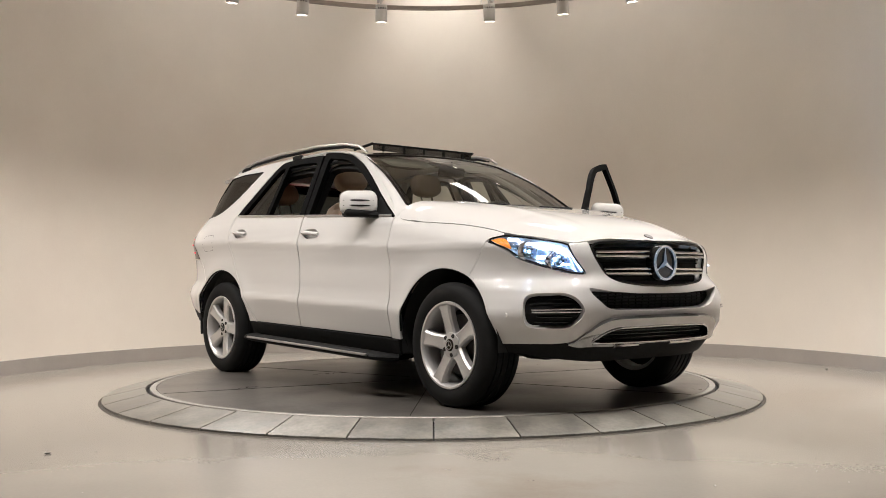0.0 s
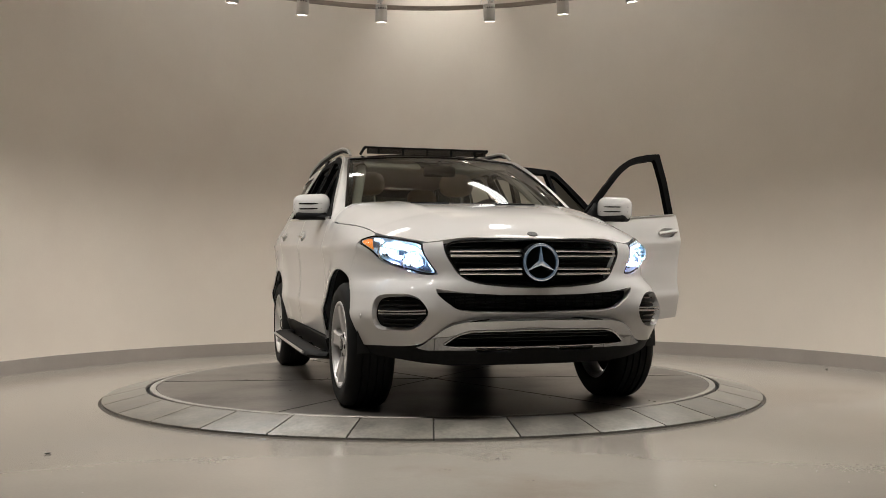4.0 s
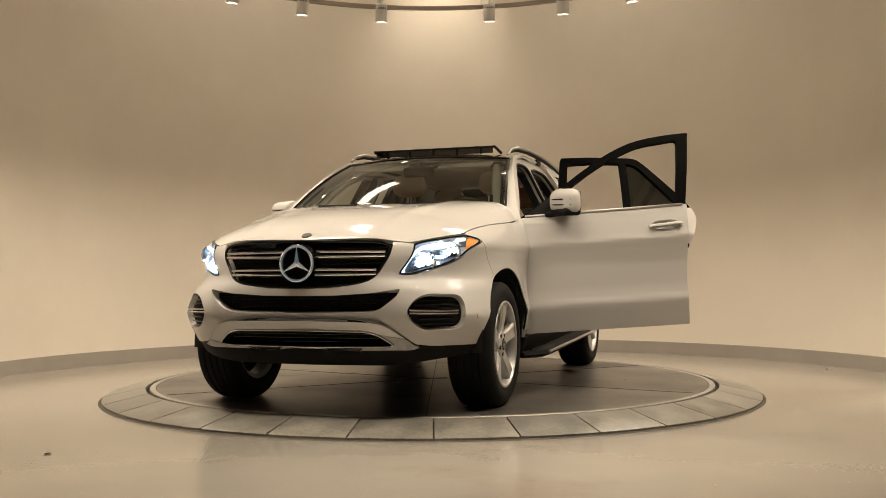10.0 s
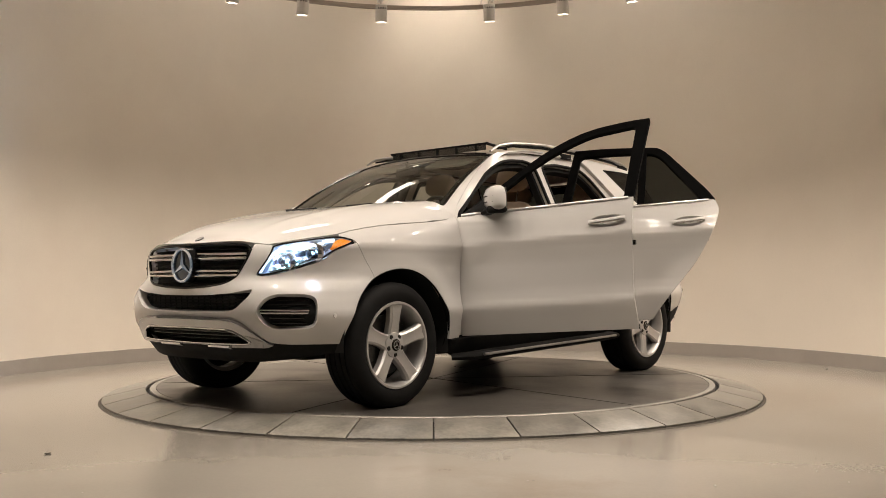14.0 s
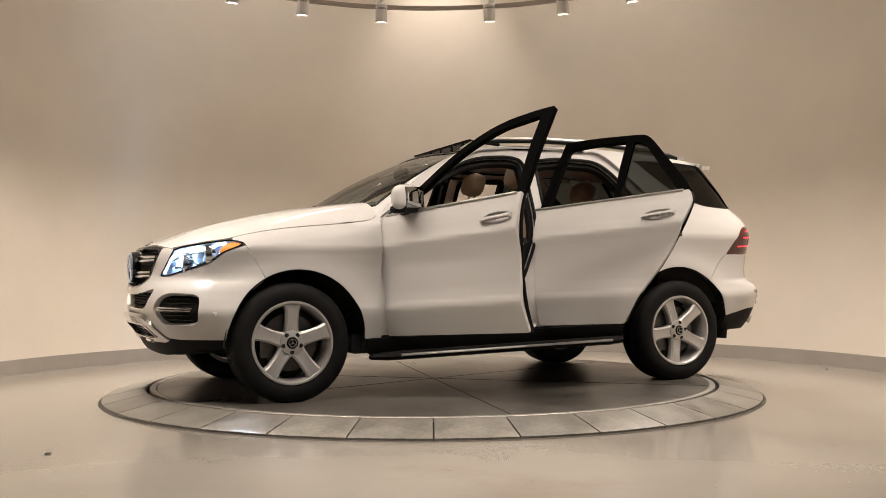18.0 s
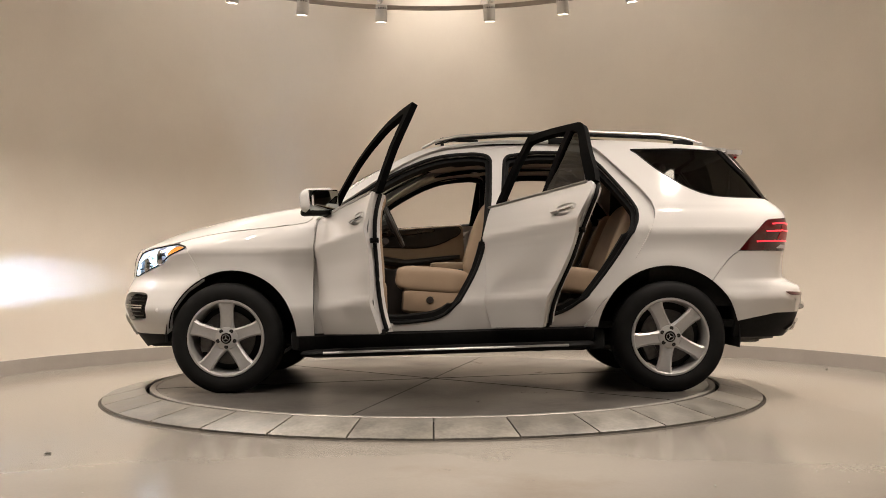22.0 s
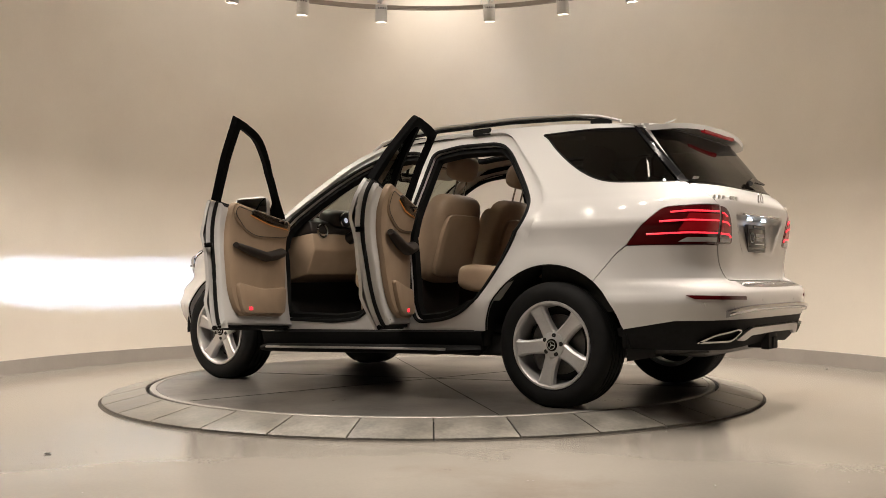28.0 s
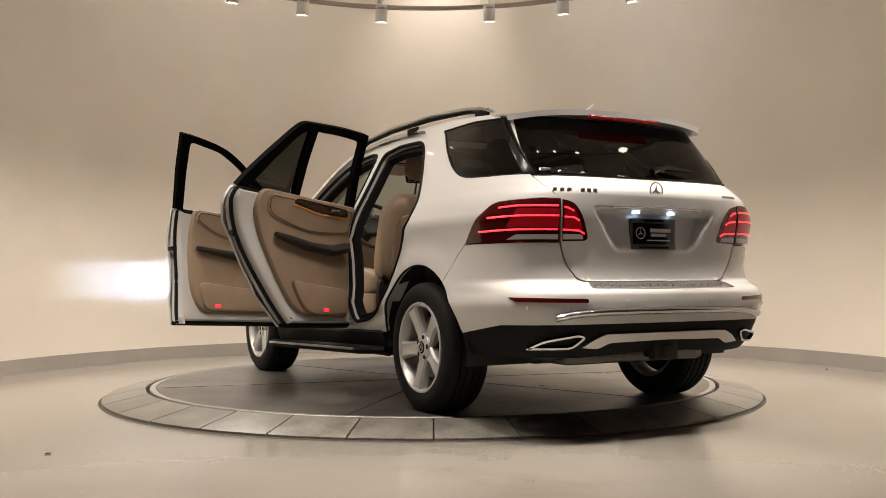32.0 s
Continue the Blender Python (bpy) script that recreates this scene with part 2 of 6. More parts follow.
def build_lamps():
    track = new("lighting_track", None)
    tagged(track, "curved beige ceiling track for spotlights", "lighting track")
    bm = bmesh.new()
    r0, r1, z0, z1 = 3.06, 3.10, 3.735, 3.775
    lathe(bm, [(r0, z0), (r0, z1), (r1, z1), (r1, z0), (r0, z0)], 160)
    bmesh.ops.recalc_face_normals(bm, faces=bm.faces)
    part("rail", bm, TRACK, track)
    for a in (-40, 0, 40, 80, 120, 160, 200):
        bm = bmesh.new()
        tube(bm, [(3.08 * math.cos(radians(a)), 3.08 * math.sin(radians(a)), z1), (3.08 * math.cos(radians(a)), 3.08 * math.sin(radians(a)), 5.2)], 0.006, 6)
        part("hanger", bm, LAMP_WHITE, track)
    first = None
    for a in ALL_LAMPS:
        m = pose(LAMP_RING * math.sin(radians(a)), LAMP_RING * math.cos(radians(a)), LAMP_LOW, 0, 0, -a) @ pose(0, 0, 0, 9, 0, 0)
        if first is None:
            first = new("spotlight", None)
            tagged(first, "white cylindrical track spotlight, switched on", "spotlight", "track spotlights")
            bm = bmesh.new()
            lathe(bm, [(0.001, 0.182), (0.058, 0.18), (0.062, 0.175), (0.062, 0.15)], 28)
            lathe(bm, [(0.062, 0.132), (0.062, 0.006), (0.059, 0.0), (0.053, 0.0), (0.052, 0.012)], 28)
            bmesh.ops.recalc_face_normals(bm, faces=bm.faces)
            part("housing", bm, LAMP_WHITE, first)
            bm = bmesh.new()
            lathe(bm, [(0.056, 0.151), (0.056, 0.131)], 28)
            part("vent_band", bm, GAP, first)
            for k in range(14):
                bm = bmesh.new()
                box(bm, (0.010, 0.006, 0.02), pose(0, 0, 0, 0, 0, k * 360 / 14) @ pose(0, 0.0585, 0.141))
                part("fin", bm, LAMP_WHITE, first)
            bm = bmesh.new()
            lathe(bm, [(0.001, 0.010), (0.052, 0.010)], 28)
            part("lens", bm, LAMP_FACE, first)
            bm = bmesh.new()
            box(bm, (0.014, 0.05, 0.09), pose(0, 0.02, 0.215), 0.004)
            box(bm, (0.05, 0.16, 0.03), pose(0, 0.11, 0.235), 0.005)
            part("bracket", bm, LAMP_WHITE, first)
            first.matrix_world = m
        else:
            copy_thing(first, m)


build_alcove()
TURNTABLE = build_turntable()
build_lamps()

# ---- lamps: the ring of spotlights, aimed over the turntable ----
for a in ALL_LAMPS:
    e = (LAMP_RING * math.sin(radians(a)), LAMP_RING * math.cos(radians(a)), LAMP_LOW - 0.03)
    side = 1.15 if a > 95 else 0.85 if a < -95 else 1.0
    core, lean_out, cone = (500, 1.11, 42) if abs(a) > 150 else (120, 1.06, 54) if abs(a) > 140 else (70, 1.0, 58) if abs(a) > 110 else (185, 1.06, 54) if abs(a) > 50 else (150, 1.0, 58)
    spot("spotlight_core", e, (e[0] * lean_out, e[1] * lean_out, 0.0), core * side, cone, 1.0, WARM)
    spill = 58 if 140 < a < 180 else 98 if a < -110 else 86
    spot("spotlight_spill", e, (e[0] * 0.72, e[1] * 0.72, 0.0), spill * side, 100, 0.7, WARM)
spot("wall_washer", (0.08, 3.30, 5.05), (0.08, 4.06, 3.2), 100, 75, 1.0, WARM)


def build_cove():
    """Two curved light panels in the ceiling over the far side of the turntable."""
    for s in (-1, 1):
        bm = bmesh.new()
        lathe(bm, [(2.70, 5.185), (2.70, 5.165), (3.02, 5.165), (3.02, 5.185)], 24, 90 - s * 22, 90 - s * 46)
        bmesh.ops.recalc_face_normals(bm, faces=bm.faces)
        tagged(mesh_object("ceiling_light", bm, COVE), "curved white light panel in the ceiling", "ceiling light", "ceiling panels")


build_cove()


def build_debris():
    """Crumbs of dirt on the floor in front of the turntable."""
    rng = random.Random(4)
    for x, y, w in ((-1.83, -2.62, 0.022), (-1.62, -2.57, 0.006), (-1.81, -2.85, 0.006), (-1.62, -2.81, 0.005), (-1.36, -3.46, 0.005), (-1.30, -2.36, 0.006), (1.74, -2.84, 0.009), (1.73, -2.98, 0.009),
                    (1.62, -3.15, 0.009), (1.66, -3.37, 0.006), (1.06, -2.61, 0.005), (1.11, -3.42, 0.010), (2.35, -2.19, 0.006), (3.51, 1.33, 0.020)):
        bm = bmesh.new()
        bmesh.ops.create_icosphere(bm, subdivisions=1, radius=1.0)
        for v in bm.verts:
            v.co *= rng.uniform(0.6, 1.3)
        bmesh.ops.scale(bm, vec=(w, w * 0.4, w * 0.25), verts=bm.verts)
        bmesh.ops.transform(bm, matrix=pose(x, y, w * 0.18, 0, 0, rng.uniform(0, 180)), verts=bm.verts)
        tagged(mesh_object("debris", bm, RING), "small dark crumb of dirt on the floor", "debris", "floor crumbs")


build_debris()


# ---- car materials ----
WHITE = material("white_pearl_paint", (0.61, 0.596, 0.577), 0.5, coat=1.0, vary=0.012, scale=300, fine=900, spec=0.25)
WHITE.node_tree.nodes["Principled BSDF"].inputs["Coat Roughness"].default_value = 0.065
CLAD = material("black_textured_plastic", (0.010, 0.010, 0.010), 0.6, vary=0.2, scale=40, bump=0.0004, fine=400, spec=0.10)
GLOSS_BLACK = material("gloss_black", (0.004, 0.004, 0.004), 0.14, spec=0.4)
RUBBER = material("tyre_rubber", (0.0075, 0.0075, 0.0075), 0.72, vary=0.25, scale=14, bump=0.0006, fine=300, spec=0.2)
FRAME = material("satin_black_frame", (0.003, 0.003, 0.003), 0.6, spec=0.02)
SKID = material("polished_skid", (0.50, 0.50, 0.51), 0.06, metal=1.0)
BRIGHT = material("bright_chrome", (0.82, 0.82, 0.83), 0.14, metal=1.0)
REFLECT = material("lamp_reflector", (0.62, 0.74, 0.90), 0.30, metal=0.85)
SEAL = material("door_seal_rubber", (0.007, 0.007, 0.007), 0.65, spec=0.15)
CHROME = material("chrome", (0.58, 0.58, 0.59), 0.07, metal=1.0)
ALLOY = material("silver_alloy", (0.56, 0.55, 0.54), 0.44, metal=0.65, vary=0.03, scale=60)
CAST = material("brake_iron", (0.13, 0.126, 0.122), 0.42, metal=0.7, vary=0.2, scale=30)
RIBBED = material("ribbed_steel", (0.46, 0.455, 0.445), 0.26, metal=1.0, vary=0.1, scale=60)
PLATE_LED = material("plate_lamp_glow", (0.8, 0.88, 1.0), 0.3, emit=(0.60, 0.78, 1.0), power=7.0)
SATIN = material("satin_aluminium", (0.55, 0.54, 0.53), 0.28, metal=0.9)
LEATHER = material("tan_leather", (0.325, 0.235, 0.158), 0.52, vary=0.10, scale=7, bump=0.0006, fine=260)
LEATHER_DARK = material("espresso_trim", (0.022, 0.017, 0.014), 0.45, vary=0.2, scale=20)
WOOD = material("dark_wood_trim", (0.03, 0.02, 0.015), 0.22, vary=0.35, scale=25, coat=0.4)
CARPET = material("black_carpet", (0.014, 0.013, 0.012), 0.95, vary=0.3, scale=50, bump=0.002, fine=500)
CLOTH = material("grey_headliner", (0.52, 0.485, 0.43), 0.9, vary=0.05, scale=60)
UNDER = material("underbody_black", (0.012, 0.012, 0.012), 0.8, vary=0.3, scale=10)
CLEAR = glass("clear_glass", (0.52, 0.56, 0.525))
TINT = glass("privacy_glass", (0.055, 0.062, 0.058))
ROOF_GLASS = material("black_roof_glass", (0.006, 0.006, 0.007), 0.05, coat=0.5)
CORNER_GLASS = material("black_corner_glass", (0.006, 0.006, 0.007), 0.16, spec=0.15)
SCREEN_MESH = glass("mesh_cloth", (0.28, 0.28, 0.28))
LENS = glass("lamp_lens", (0.95, 0.97, 1.0))
RED_LENS = material("red_lamp_lens", (0.060, 0.003, 0.004), 0.15, coat=0.4)
RED_GLOW = material("red_light_guide", (0.8, 0.02, 0.03), 0.3, emit=(1.0, 0.03, 0.05), power=1.5)
RED_DIM = material("red_tail_block", (0.09, 0.004, 0.006), 0.25, emit=(1.0, 0.01, 0.02), power=0.11)
AMBER = material("amber_marker", (0.85, 0.25, 0.03), 0.25, coat=0.5, emit=(1.0, 0.35, 0.05), power=0.35)
AMBIENT = material("amber_light_line", (0.9, 0.35, 0.05), 0.3, emit=(1.0, 0.36, 0.05), power=0.07)
LED = material("led_projector", (0.9, 0.95, 1.0), 0.2, emit=(0.36, 0.64, 1.0), power=2.2)
DRL = material("white_light_guide", (0.9, 0.95, 1.0), 0.2, emit=(0.72, 0.87, 1.0), power=1.5)
BEAM = material("headlamp_source", (1, 1, 1), 0.3, emit=(0.58, 0.77, 1.0), power=60000.0)
GLARE = material("main_beam_glow", (1, 1, 1), 0.3, emit=(0.66, 0.82, 1.0), power=90.0)
LAMP_INNER = material("lamp_inner_silver", (0.40, 0.47, 0.56), 0.35, metal=0.6)
HONEYCOMB = material("lamp_baffle", (0.03, 0.035, 0.045), 0.5)
LIT_BADGE = material("lit_badge_chrome", (0.82, 0.82, 0.83), 0.14, metal=1.0, emit=(0.62, 0.80, 1.0), power=0.12)
SILVER_PRINT = material("silver_print", (0.55, 0.55, 0.55), 0.4)
MIRROR = material("mirror_glass", (0.50, 0.53, 0.53), 0.02, metal=1.0)
GAUGE = material("gauge_glow", (0.5, 0.5, 0.5), 0.3, emit=(0.8, 0.85, 1.0), power=0.5)


# ---- the body's surface: x forward, y to the car's port side, z up from the ground ----
def smooth_curve(*knots):
    """A smooth function through (position, value) knots, flat beyond the ends, with no overshoot."""
    xs, ys = [k[0] for k in knots], [k[1] for k in knots]
    n = len(xs)
    d = [(ys[i + 1] - ys[i]) / (xs[i + 1] - xs[i]) for i in range(n - 1)]
    m = [d[0]] + [0.0 if d[i - 1] * d[i] <= 0 else 2 * d[i - 1] * d[i] / (d[i - 1] + d[i]) for i in range(1, n - 1)] + [d[-1]]

    def value(x):
        if x <= xs[0]:
            return ys[0]
        if x >= xs[-1]:
            return ys[-1]
        i = 0
        while x > xs[i + 1]:
            i += 1
        h = xs[i + 1] - xs[i]
        t = (x - xs[i]) / h
        return (ys[i] * (1 + 2 * t) * (1 - t) ** 2 + m[i] * h * t * (1 - t) ** 2 + ys[i + 1] * t * t * (3 - 2 * t) + m[i + 1] * h * t * t * (t - 1))
    return value


half_width = smooth_curve((0.24, 0.84), (0.32, 0.885), (0.40, 0.908), (0.50, 0.931), (0.560, 0.9455), (0.582, 0.9490), (0.602, 0.9465), (0.625, 0.9400), (0.70, 0.931), (0.82, 0.929), (0.93, 0.9400), (0.972, 0.9480), (0.992, 0.9505), (1.010, 0.9455), (1.035, 0.9375), (1.12, 0.914),
                          (1.20, 0.886), (1.28, 0.846), (1.40, 0.784), (1.52, 0.724), (1.62, 0.672), (1.68, 0.642), (1.74, 0.60))
nose_x = smooth_curve((0.24, 2.12), (0.33, 2.19), (0.40, 2.215), (0.48, 2.245), (0.57, 2.265), (0.64, 2.272), (0.70, 2.275), (0.77, 2.27), (0.85, 2.262), (0.92, 2.245), (0.96, 2.222), (1.0, 2.17), (1.06, 2.05), (1.15, 1.9))
nose_n = smooth_curve((0.30, 3.6), (0.40, 4.2), (0.57, 4.7), (0.68, 3.9), (0.77, 3.0), (0.96, 3.15), (1.1, 2.9))
tail_x = smooth_curve((0.26, -2.20), (0.34, -2.36), (0.42, -2.42), (0.52, -2.45), (0.62, -2.462), (0.68, -2.455), (0.712, -2.40), (0.735, -2.338), (0.80, -2.330), (0.98, -2.350), (1.10, -2.364), (1.175, -2.366), (1.225, -2.335),
                      (1.28, -2.272), (1.40, -2.19), (1.50, -2.112), (1.60, -2.03), (1.66, -1.98))
tail_n = smooth_curve((0.3, 4.2), (0.6, 4.8), (1.1, 5.0), (1.27, 4.4), (1.45, 5.0), (1.6, 6.0))
seam_z = smooth_curve((0.85, 1.150), (0.95, 1.118), (1.1, 1.098), (1.49, 1.062), (1.72, 1.022), (1.82, 0.996), (1.90, 0.984), (2.0, 0.968), (2.08, 0.950), (2.14, 0.936))
hood_edge = smooth_curve((0.45, 1.42), (0.62, 1.30), (0.86, 1.165), (0.95, 1.132), (1.1, 1.112), (1.49, 1.076), (1.72, 1.036), (1.90, 0.998), (2.08, 0.964), (2.25, 0.94))
hood_line = smooth_curve((0.85, 1.262), (1.0, 1.246), (1.3, 1.208), (1.56, 1.168), (1.8, 1.118), (1.957, 1.070), (2.1, 1.010), (2.19, 0.976), (2.225, 0.958), (2.26, 0.940))
roof_line = smooth_curve((-2.15, 1.648), (-1.97, 1.668), (-1.4, 1.708), (-0.8, 1.727), (-0.3, 1.72), (0.0, 1.694), (0.26, 1.643), (0.4, 1.59))
XF, XR, QS = 1.0, -1.3, 1.1
Q_FRONT = QS * math.pi / 2
Q_REAR = Q_FRONT + XF - XR
ARCHES = ((1.42, 0.36, 0.43, 0.447), (-1.447, 0.36, 0.465, 0.466))


def oval(a, b, n, ang):
    return ((math.cos(ang) / a) ** n + (math.sin(ang) / b) ** n) ** (-1 / n)


def skin(q, z):
    """A point of the outer body: q runs round the body from the middle of the nose, z is the height."""
    side, q = (1, q) if q >= 0 else (-1, -q)
    # both crease lines rise towards the tail
    along = max(-1.3, min(1.2, Q_FRONT + XF - q))
    w = half_width(z + along * (0.03 * max(0.0, min(1.0, (0.8 - z) / 0.1)) + 0.045 * max(0.0, min(1.0, (z - 0.8) / 0.12, (1.2 - z) / 0.12))))
    if q < Q_FRONT:
        ang = max(1e-5, q / QS)
        r = oval(nose_x(z) - XF, w, nose_n(z), ang)
        x, y = XF + r * math.cos(ang), r * math.sin(ang)
    elif q <= Q_REAR:
        x, y = XF - (q - Q_FRONT), w
    else:
        ang = min((q - Q_REAR) / QS, math.pi - 1e-4)
        s2 = 1
        if ang > math.pi / 2:
            ang, s2 = math.pi - ang, -1
        ang = min(ang, math.pi / 2 - 1e-5)
        r = oval(w, XR - tail_x(z), tail_n(z), ang)
        x, y = XR - r * math.sin(ang), r * math.cos(ang) * s2
        if 0.875 < z < 1.11 and ang > 0.8:
            # the plate pocket, deepest under the handle
            rim = max(0.0, min(1.0, (0.27 + 0.15 * (z - 0.875) / 0.225 - abs(y)) / 0.055))
            x += 0.055 * rim * rim * (3 - 2 * rim) * min(1.0, (z - 0.875) / 0.19) * max(0.0, min(1.0, (1.106 - z) / 0.032))
    k = max(-1.0, min(1.0, y / 0.6))
    for cx, cz, rx, rz in ARCHES:
        d = math.hypot((x - cx) / rx, (z - cz) / rz)
        if abs(x - cx) < 1.0 and z < 1.05:
            y += k * 0.022 * math.exp(-((d - 1.0) / 0.22) ** 2)
    if x > 0.86:
        zt = hood_edge(x)
        r = (z - (zt - 0.11)) / 0.11
        if r > 0:
            y -= k * (0.020 + 0.038 * max(0.0, min(1.0, (x - 1.05) / 0.5))) * min(1.0, (x - 0.86) / 0.08) * min(r, 1.15) ** 2
    if z > 1.1 and x > 0.2:
        y -= 0.035 * ((x - 0.2) / 0.7) ** 2 * min(1, (z - 1.1) / 0.1)
    return Vector((x, y * side, z))


def solve(fn, target, lo, hi):
    up = fn(hi) > fn(lo)
    for _ in range(40):
        mid = (lo + hi) / 2
        if (fn(mid) < target) == up:
            lo = mid
        else:
            hi = mid
    return (lo + hi) / 2


def by_x(x, z):
    """The place on the body's side at this x."""
    if XR <= x <= XF:
        return (Q_FRONT + XF - x, z)
    if x > XF:
        return (solve(lambda q: skin(q, z).x, x, 0.02, Q_FRONT), z)
    return (solve(lambda q: skin(q, z).x, x, Q_REAR, Q_REAR + QS * math.pi / 2), z)


def by_y(y, z, rear=False):
    """The place on the nose, or on the tail, at this y."""
    s = -1 if y < 0 else 1
    if rear:
        return (solve(lambda q: skin(q, z).y, y, Q_REAR + 0.02, Q_REAR + QS * math.pi - 0.02), z)
    return (s * solve(lambda q: skin(q, z).y, abs(y), 0.0, Q_FRONT), z)


SEAM_XS = [0.86 + 0.02 * i for i in range(65)]
SEAM_YS = [skin(by_x(x, seam_z(x))[0], seam_z(x)).y for x in SEAM_XS]


def seam_y(x):
    i = max(0, min(len(SEAM_XS) - 2, int((x - 0.86) / 0.02)))
    t = max(0.0, min(1.0, (x - SEAM_XS[i]) / 0.02))
    return SEAM_YS[i] * (1 - t) + SEAM_YS[i + 1] * t


def hood(x, y):
    a = abs(y)
    top, edge = hood_line(x), seam_z(x)
    ridge = 0.006 * math.exp(-((a - 0.40 - 0.06 * (2.2 - x)) / 0.05) ** 2) * min(1, max(0, (2.25 - x) / 0.4))
    return Vector((x, y, top - (top - edge) * min(1.1, a / max(0.5, seam_y(x))) ** (3.2 + 7.5 * max(0.0, min(1.0, (1.70 - x) / 0.72)) ** 1.3) + ridge))


def roof(x, y):
    return Vector((x, y, roof_line(x) - 0.040 * (abs(y) / 0.655) ** 2.4))


def windscreen(u, v):
    b = Vector((1.055 - 0.19 * u * u, 0.795 * u, 1.236 - 0.018 * u * u))
    t = Vector((0.265 - 0.10 * u * u, 0.642 * u, 1.641 - 0.022 * u * u))
    return b.lerp(t, v) + Vector((0.42, 0, 0.9)) * 0.03 * math.sin(math.pi * min(1, max(0, v)))


# ---- panels: outlines filled with a fine mesh that lies on a surface ----
def rounded(points, closed=True):
    """An outline from (a, b) or (a, b, radius) corners, each corner rounded."""
    out, n = [], len(points)
    for i, p in enumerate(points):
        r = p[2] if len(p) > 2 else 0.0
        c = Vector(p[:2])
        if r <= 0 or (not closed and i in (0, n - 1)):
            out.append(c)
            continue
        a, b = Vector(points[i - 1][:2]) - c, Vector(points[(i + 1) % n][:2]) - c
        ra = min(r, a.length * 0.48)
        rb = min(r, b.length * 0.48)
        p0, p2 = c + a.normalized() * ra, c + b.normalized() * rb
        steps = 6
        for k in range(steps + 1):
            t = k / steps
            out.append(p0 * (1 - t) ** 2 + c * 2 * t * (1 - t) + p2 * t * t)
    return out


def refine(loop, step):
    out = []
    for i, p in enumerate(loop):
        q = loop[(i + 1) % len(loop)]
        n = max(1, int((q - p).length / step))
        out += [p.lerp(q, k / n) for k in range(n)]
    return out


def inside(p, loop):
    hit = False
    for i in range(len(loop)):
        a, b = loop[i], loop[i - 1]
        if (a.y > p.y) != (b.y > p.y) and p.x < (b.x - a.x) * (p.y - a.y) / (b.y - a.y) + a.x:
            hit = not hit
    return hit


def panel_data(outline, surf, grid, depth, holes, offset, back, mirror, centre=Vector((-0.2, 0, 0.7))):
    from mathutils.geometry import delaunay_2d_cdt
    loops = [refine(rounded(o), grid) for o in [outline, *holes]]
    pts, edges = [], []
    for loop in loops:
        s = len(pts)
        pts += loop
        edges += [(s + i, s + (i + 1) % len(loop)) for i in range(len(loop))]
    border = np.array([tuple(p) for p in pts])
    lo, hi = border.min(0), border.max(0)
    for a in np.arange(lo[0] + grid / 2, hi[0], grid):
        for b in np.arange(lo[1] + grid / 2, hi[1], grid):
            if ((border - (a, b)) ** 2).sum(1).min() < (0.45 * grid) ** 2:
                continue
            p = Vector((a, b))
            if inside(p, loops[0]) and not any(inside(p, h) for h in loops[1:]):
                pts.append(p)
    vs, _, faces, _, _, _ = delaunay_2d_cdt(pts, edges, [], 1, 1e-6)
    keep = []
    for f in faces:
        c = sum((vs[i] for i in f), Vector((0, 0))) / len(f)
        if not any(inside(c, h) for h in loops[1:]):
            keep.append(tuple(f))
    e = 0.004
    co, no = [], []
    for v in vs:
        p = surf(v.x, v.y)
        n = (surf(v.x + e, v.y) - surf(v.x - e, v.y)).cross(surf(v.x, v.y + e) - surf(v.x, v.y - e))
        n = n.normalized() if n.length > 1e-12 else Vector((0, 0, 1))
        if n.dot(p - Vector((p.x * 0.55, 0, centre.z))) < 0:
            n = -n
        co.append(p + n * offset)
        no.append(n)
    fs = []
    for f in keep:
        g = (co[f[1]] - co[f[0]]).cross(co[f[2]] - co[f[0]])
        fs.append(f if g.dot(no[f[0]]) > 0 else f[::-1])
    verts, norms, out = list(co), list(no), list(fs)
    if depth:
        count = {}
        for f in fs:
            for i in range(len(f)):
                a, b = f[i], f[(i + 1) % len(f)]
                count[(a, b)] = count.get((a, b), 0) + 1
        for (a, b) in list(count):
            if (b, a) in count:
                continue
            s = len(verts)
            pa, pb = co[a], co[b]
            quad = [pa, pa - no[a] * depth, pb - no[b] * depth, pb]
            nn = (quad[1] - quad[0]).cross(quad[3] - quad[0])
            nn = nn.normalized() if nn.length > 1e-12 else Vector((0, 0, 1))
            verts += quad
            norms += [nn] * 4
            out.append((s, s + 1, s + 2, s + 3))
        if back:
            s = len(verts)
            verts += [p - n * depth for p, n in zip(co, no)]
            norms += [-n for n in no]
            out += [tuple(s + i for i in f[::-1]) for f in fs]
    if mirror:
        verts = [Vector((v.x, -v.y, v.z)) for v in verts]
        norms = [Vector((v.x, -v.y, v.z)) for v in norms]
        out = [f[::-1] for f in out]
    return verts, norms, out


def panel(name, outline, mat, parent, surf=skin, grid=0.05, depth=0.012, holes=(), offset=0.0, back=False, mirror=False, label=""):
    verts, norms, faces = panel_data(outline, surf, grid, depth, holes, offset, back, mirror)
    me = bpy.data.meshes.new(name)
    me.from_pydata([tuple(v) for v in verts], [], faces)
    me.materials.append(mat)
    me.polygons.foreach_set("use_smooth", [True] * len(me.polygons))
    me.normals_split_custom_set_from_vertices([tuple(n) for n in norms])
    ob = new(name, me)
    ob.parent = parent
    if label:
        ob["label"] = label
    return ob


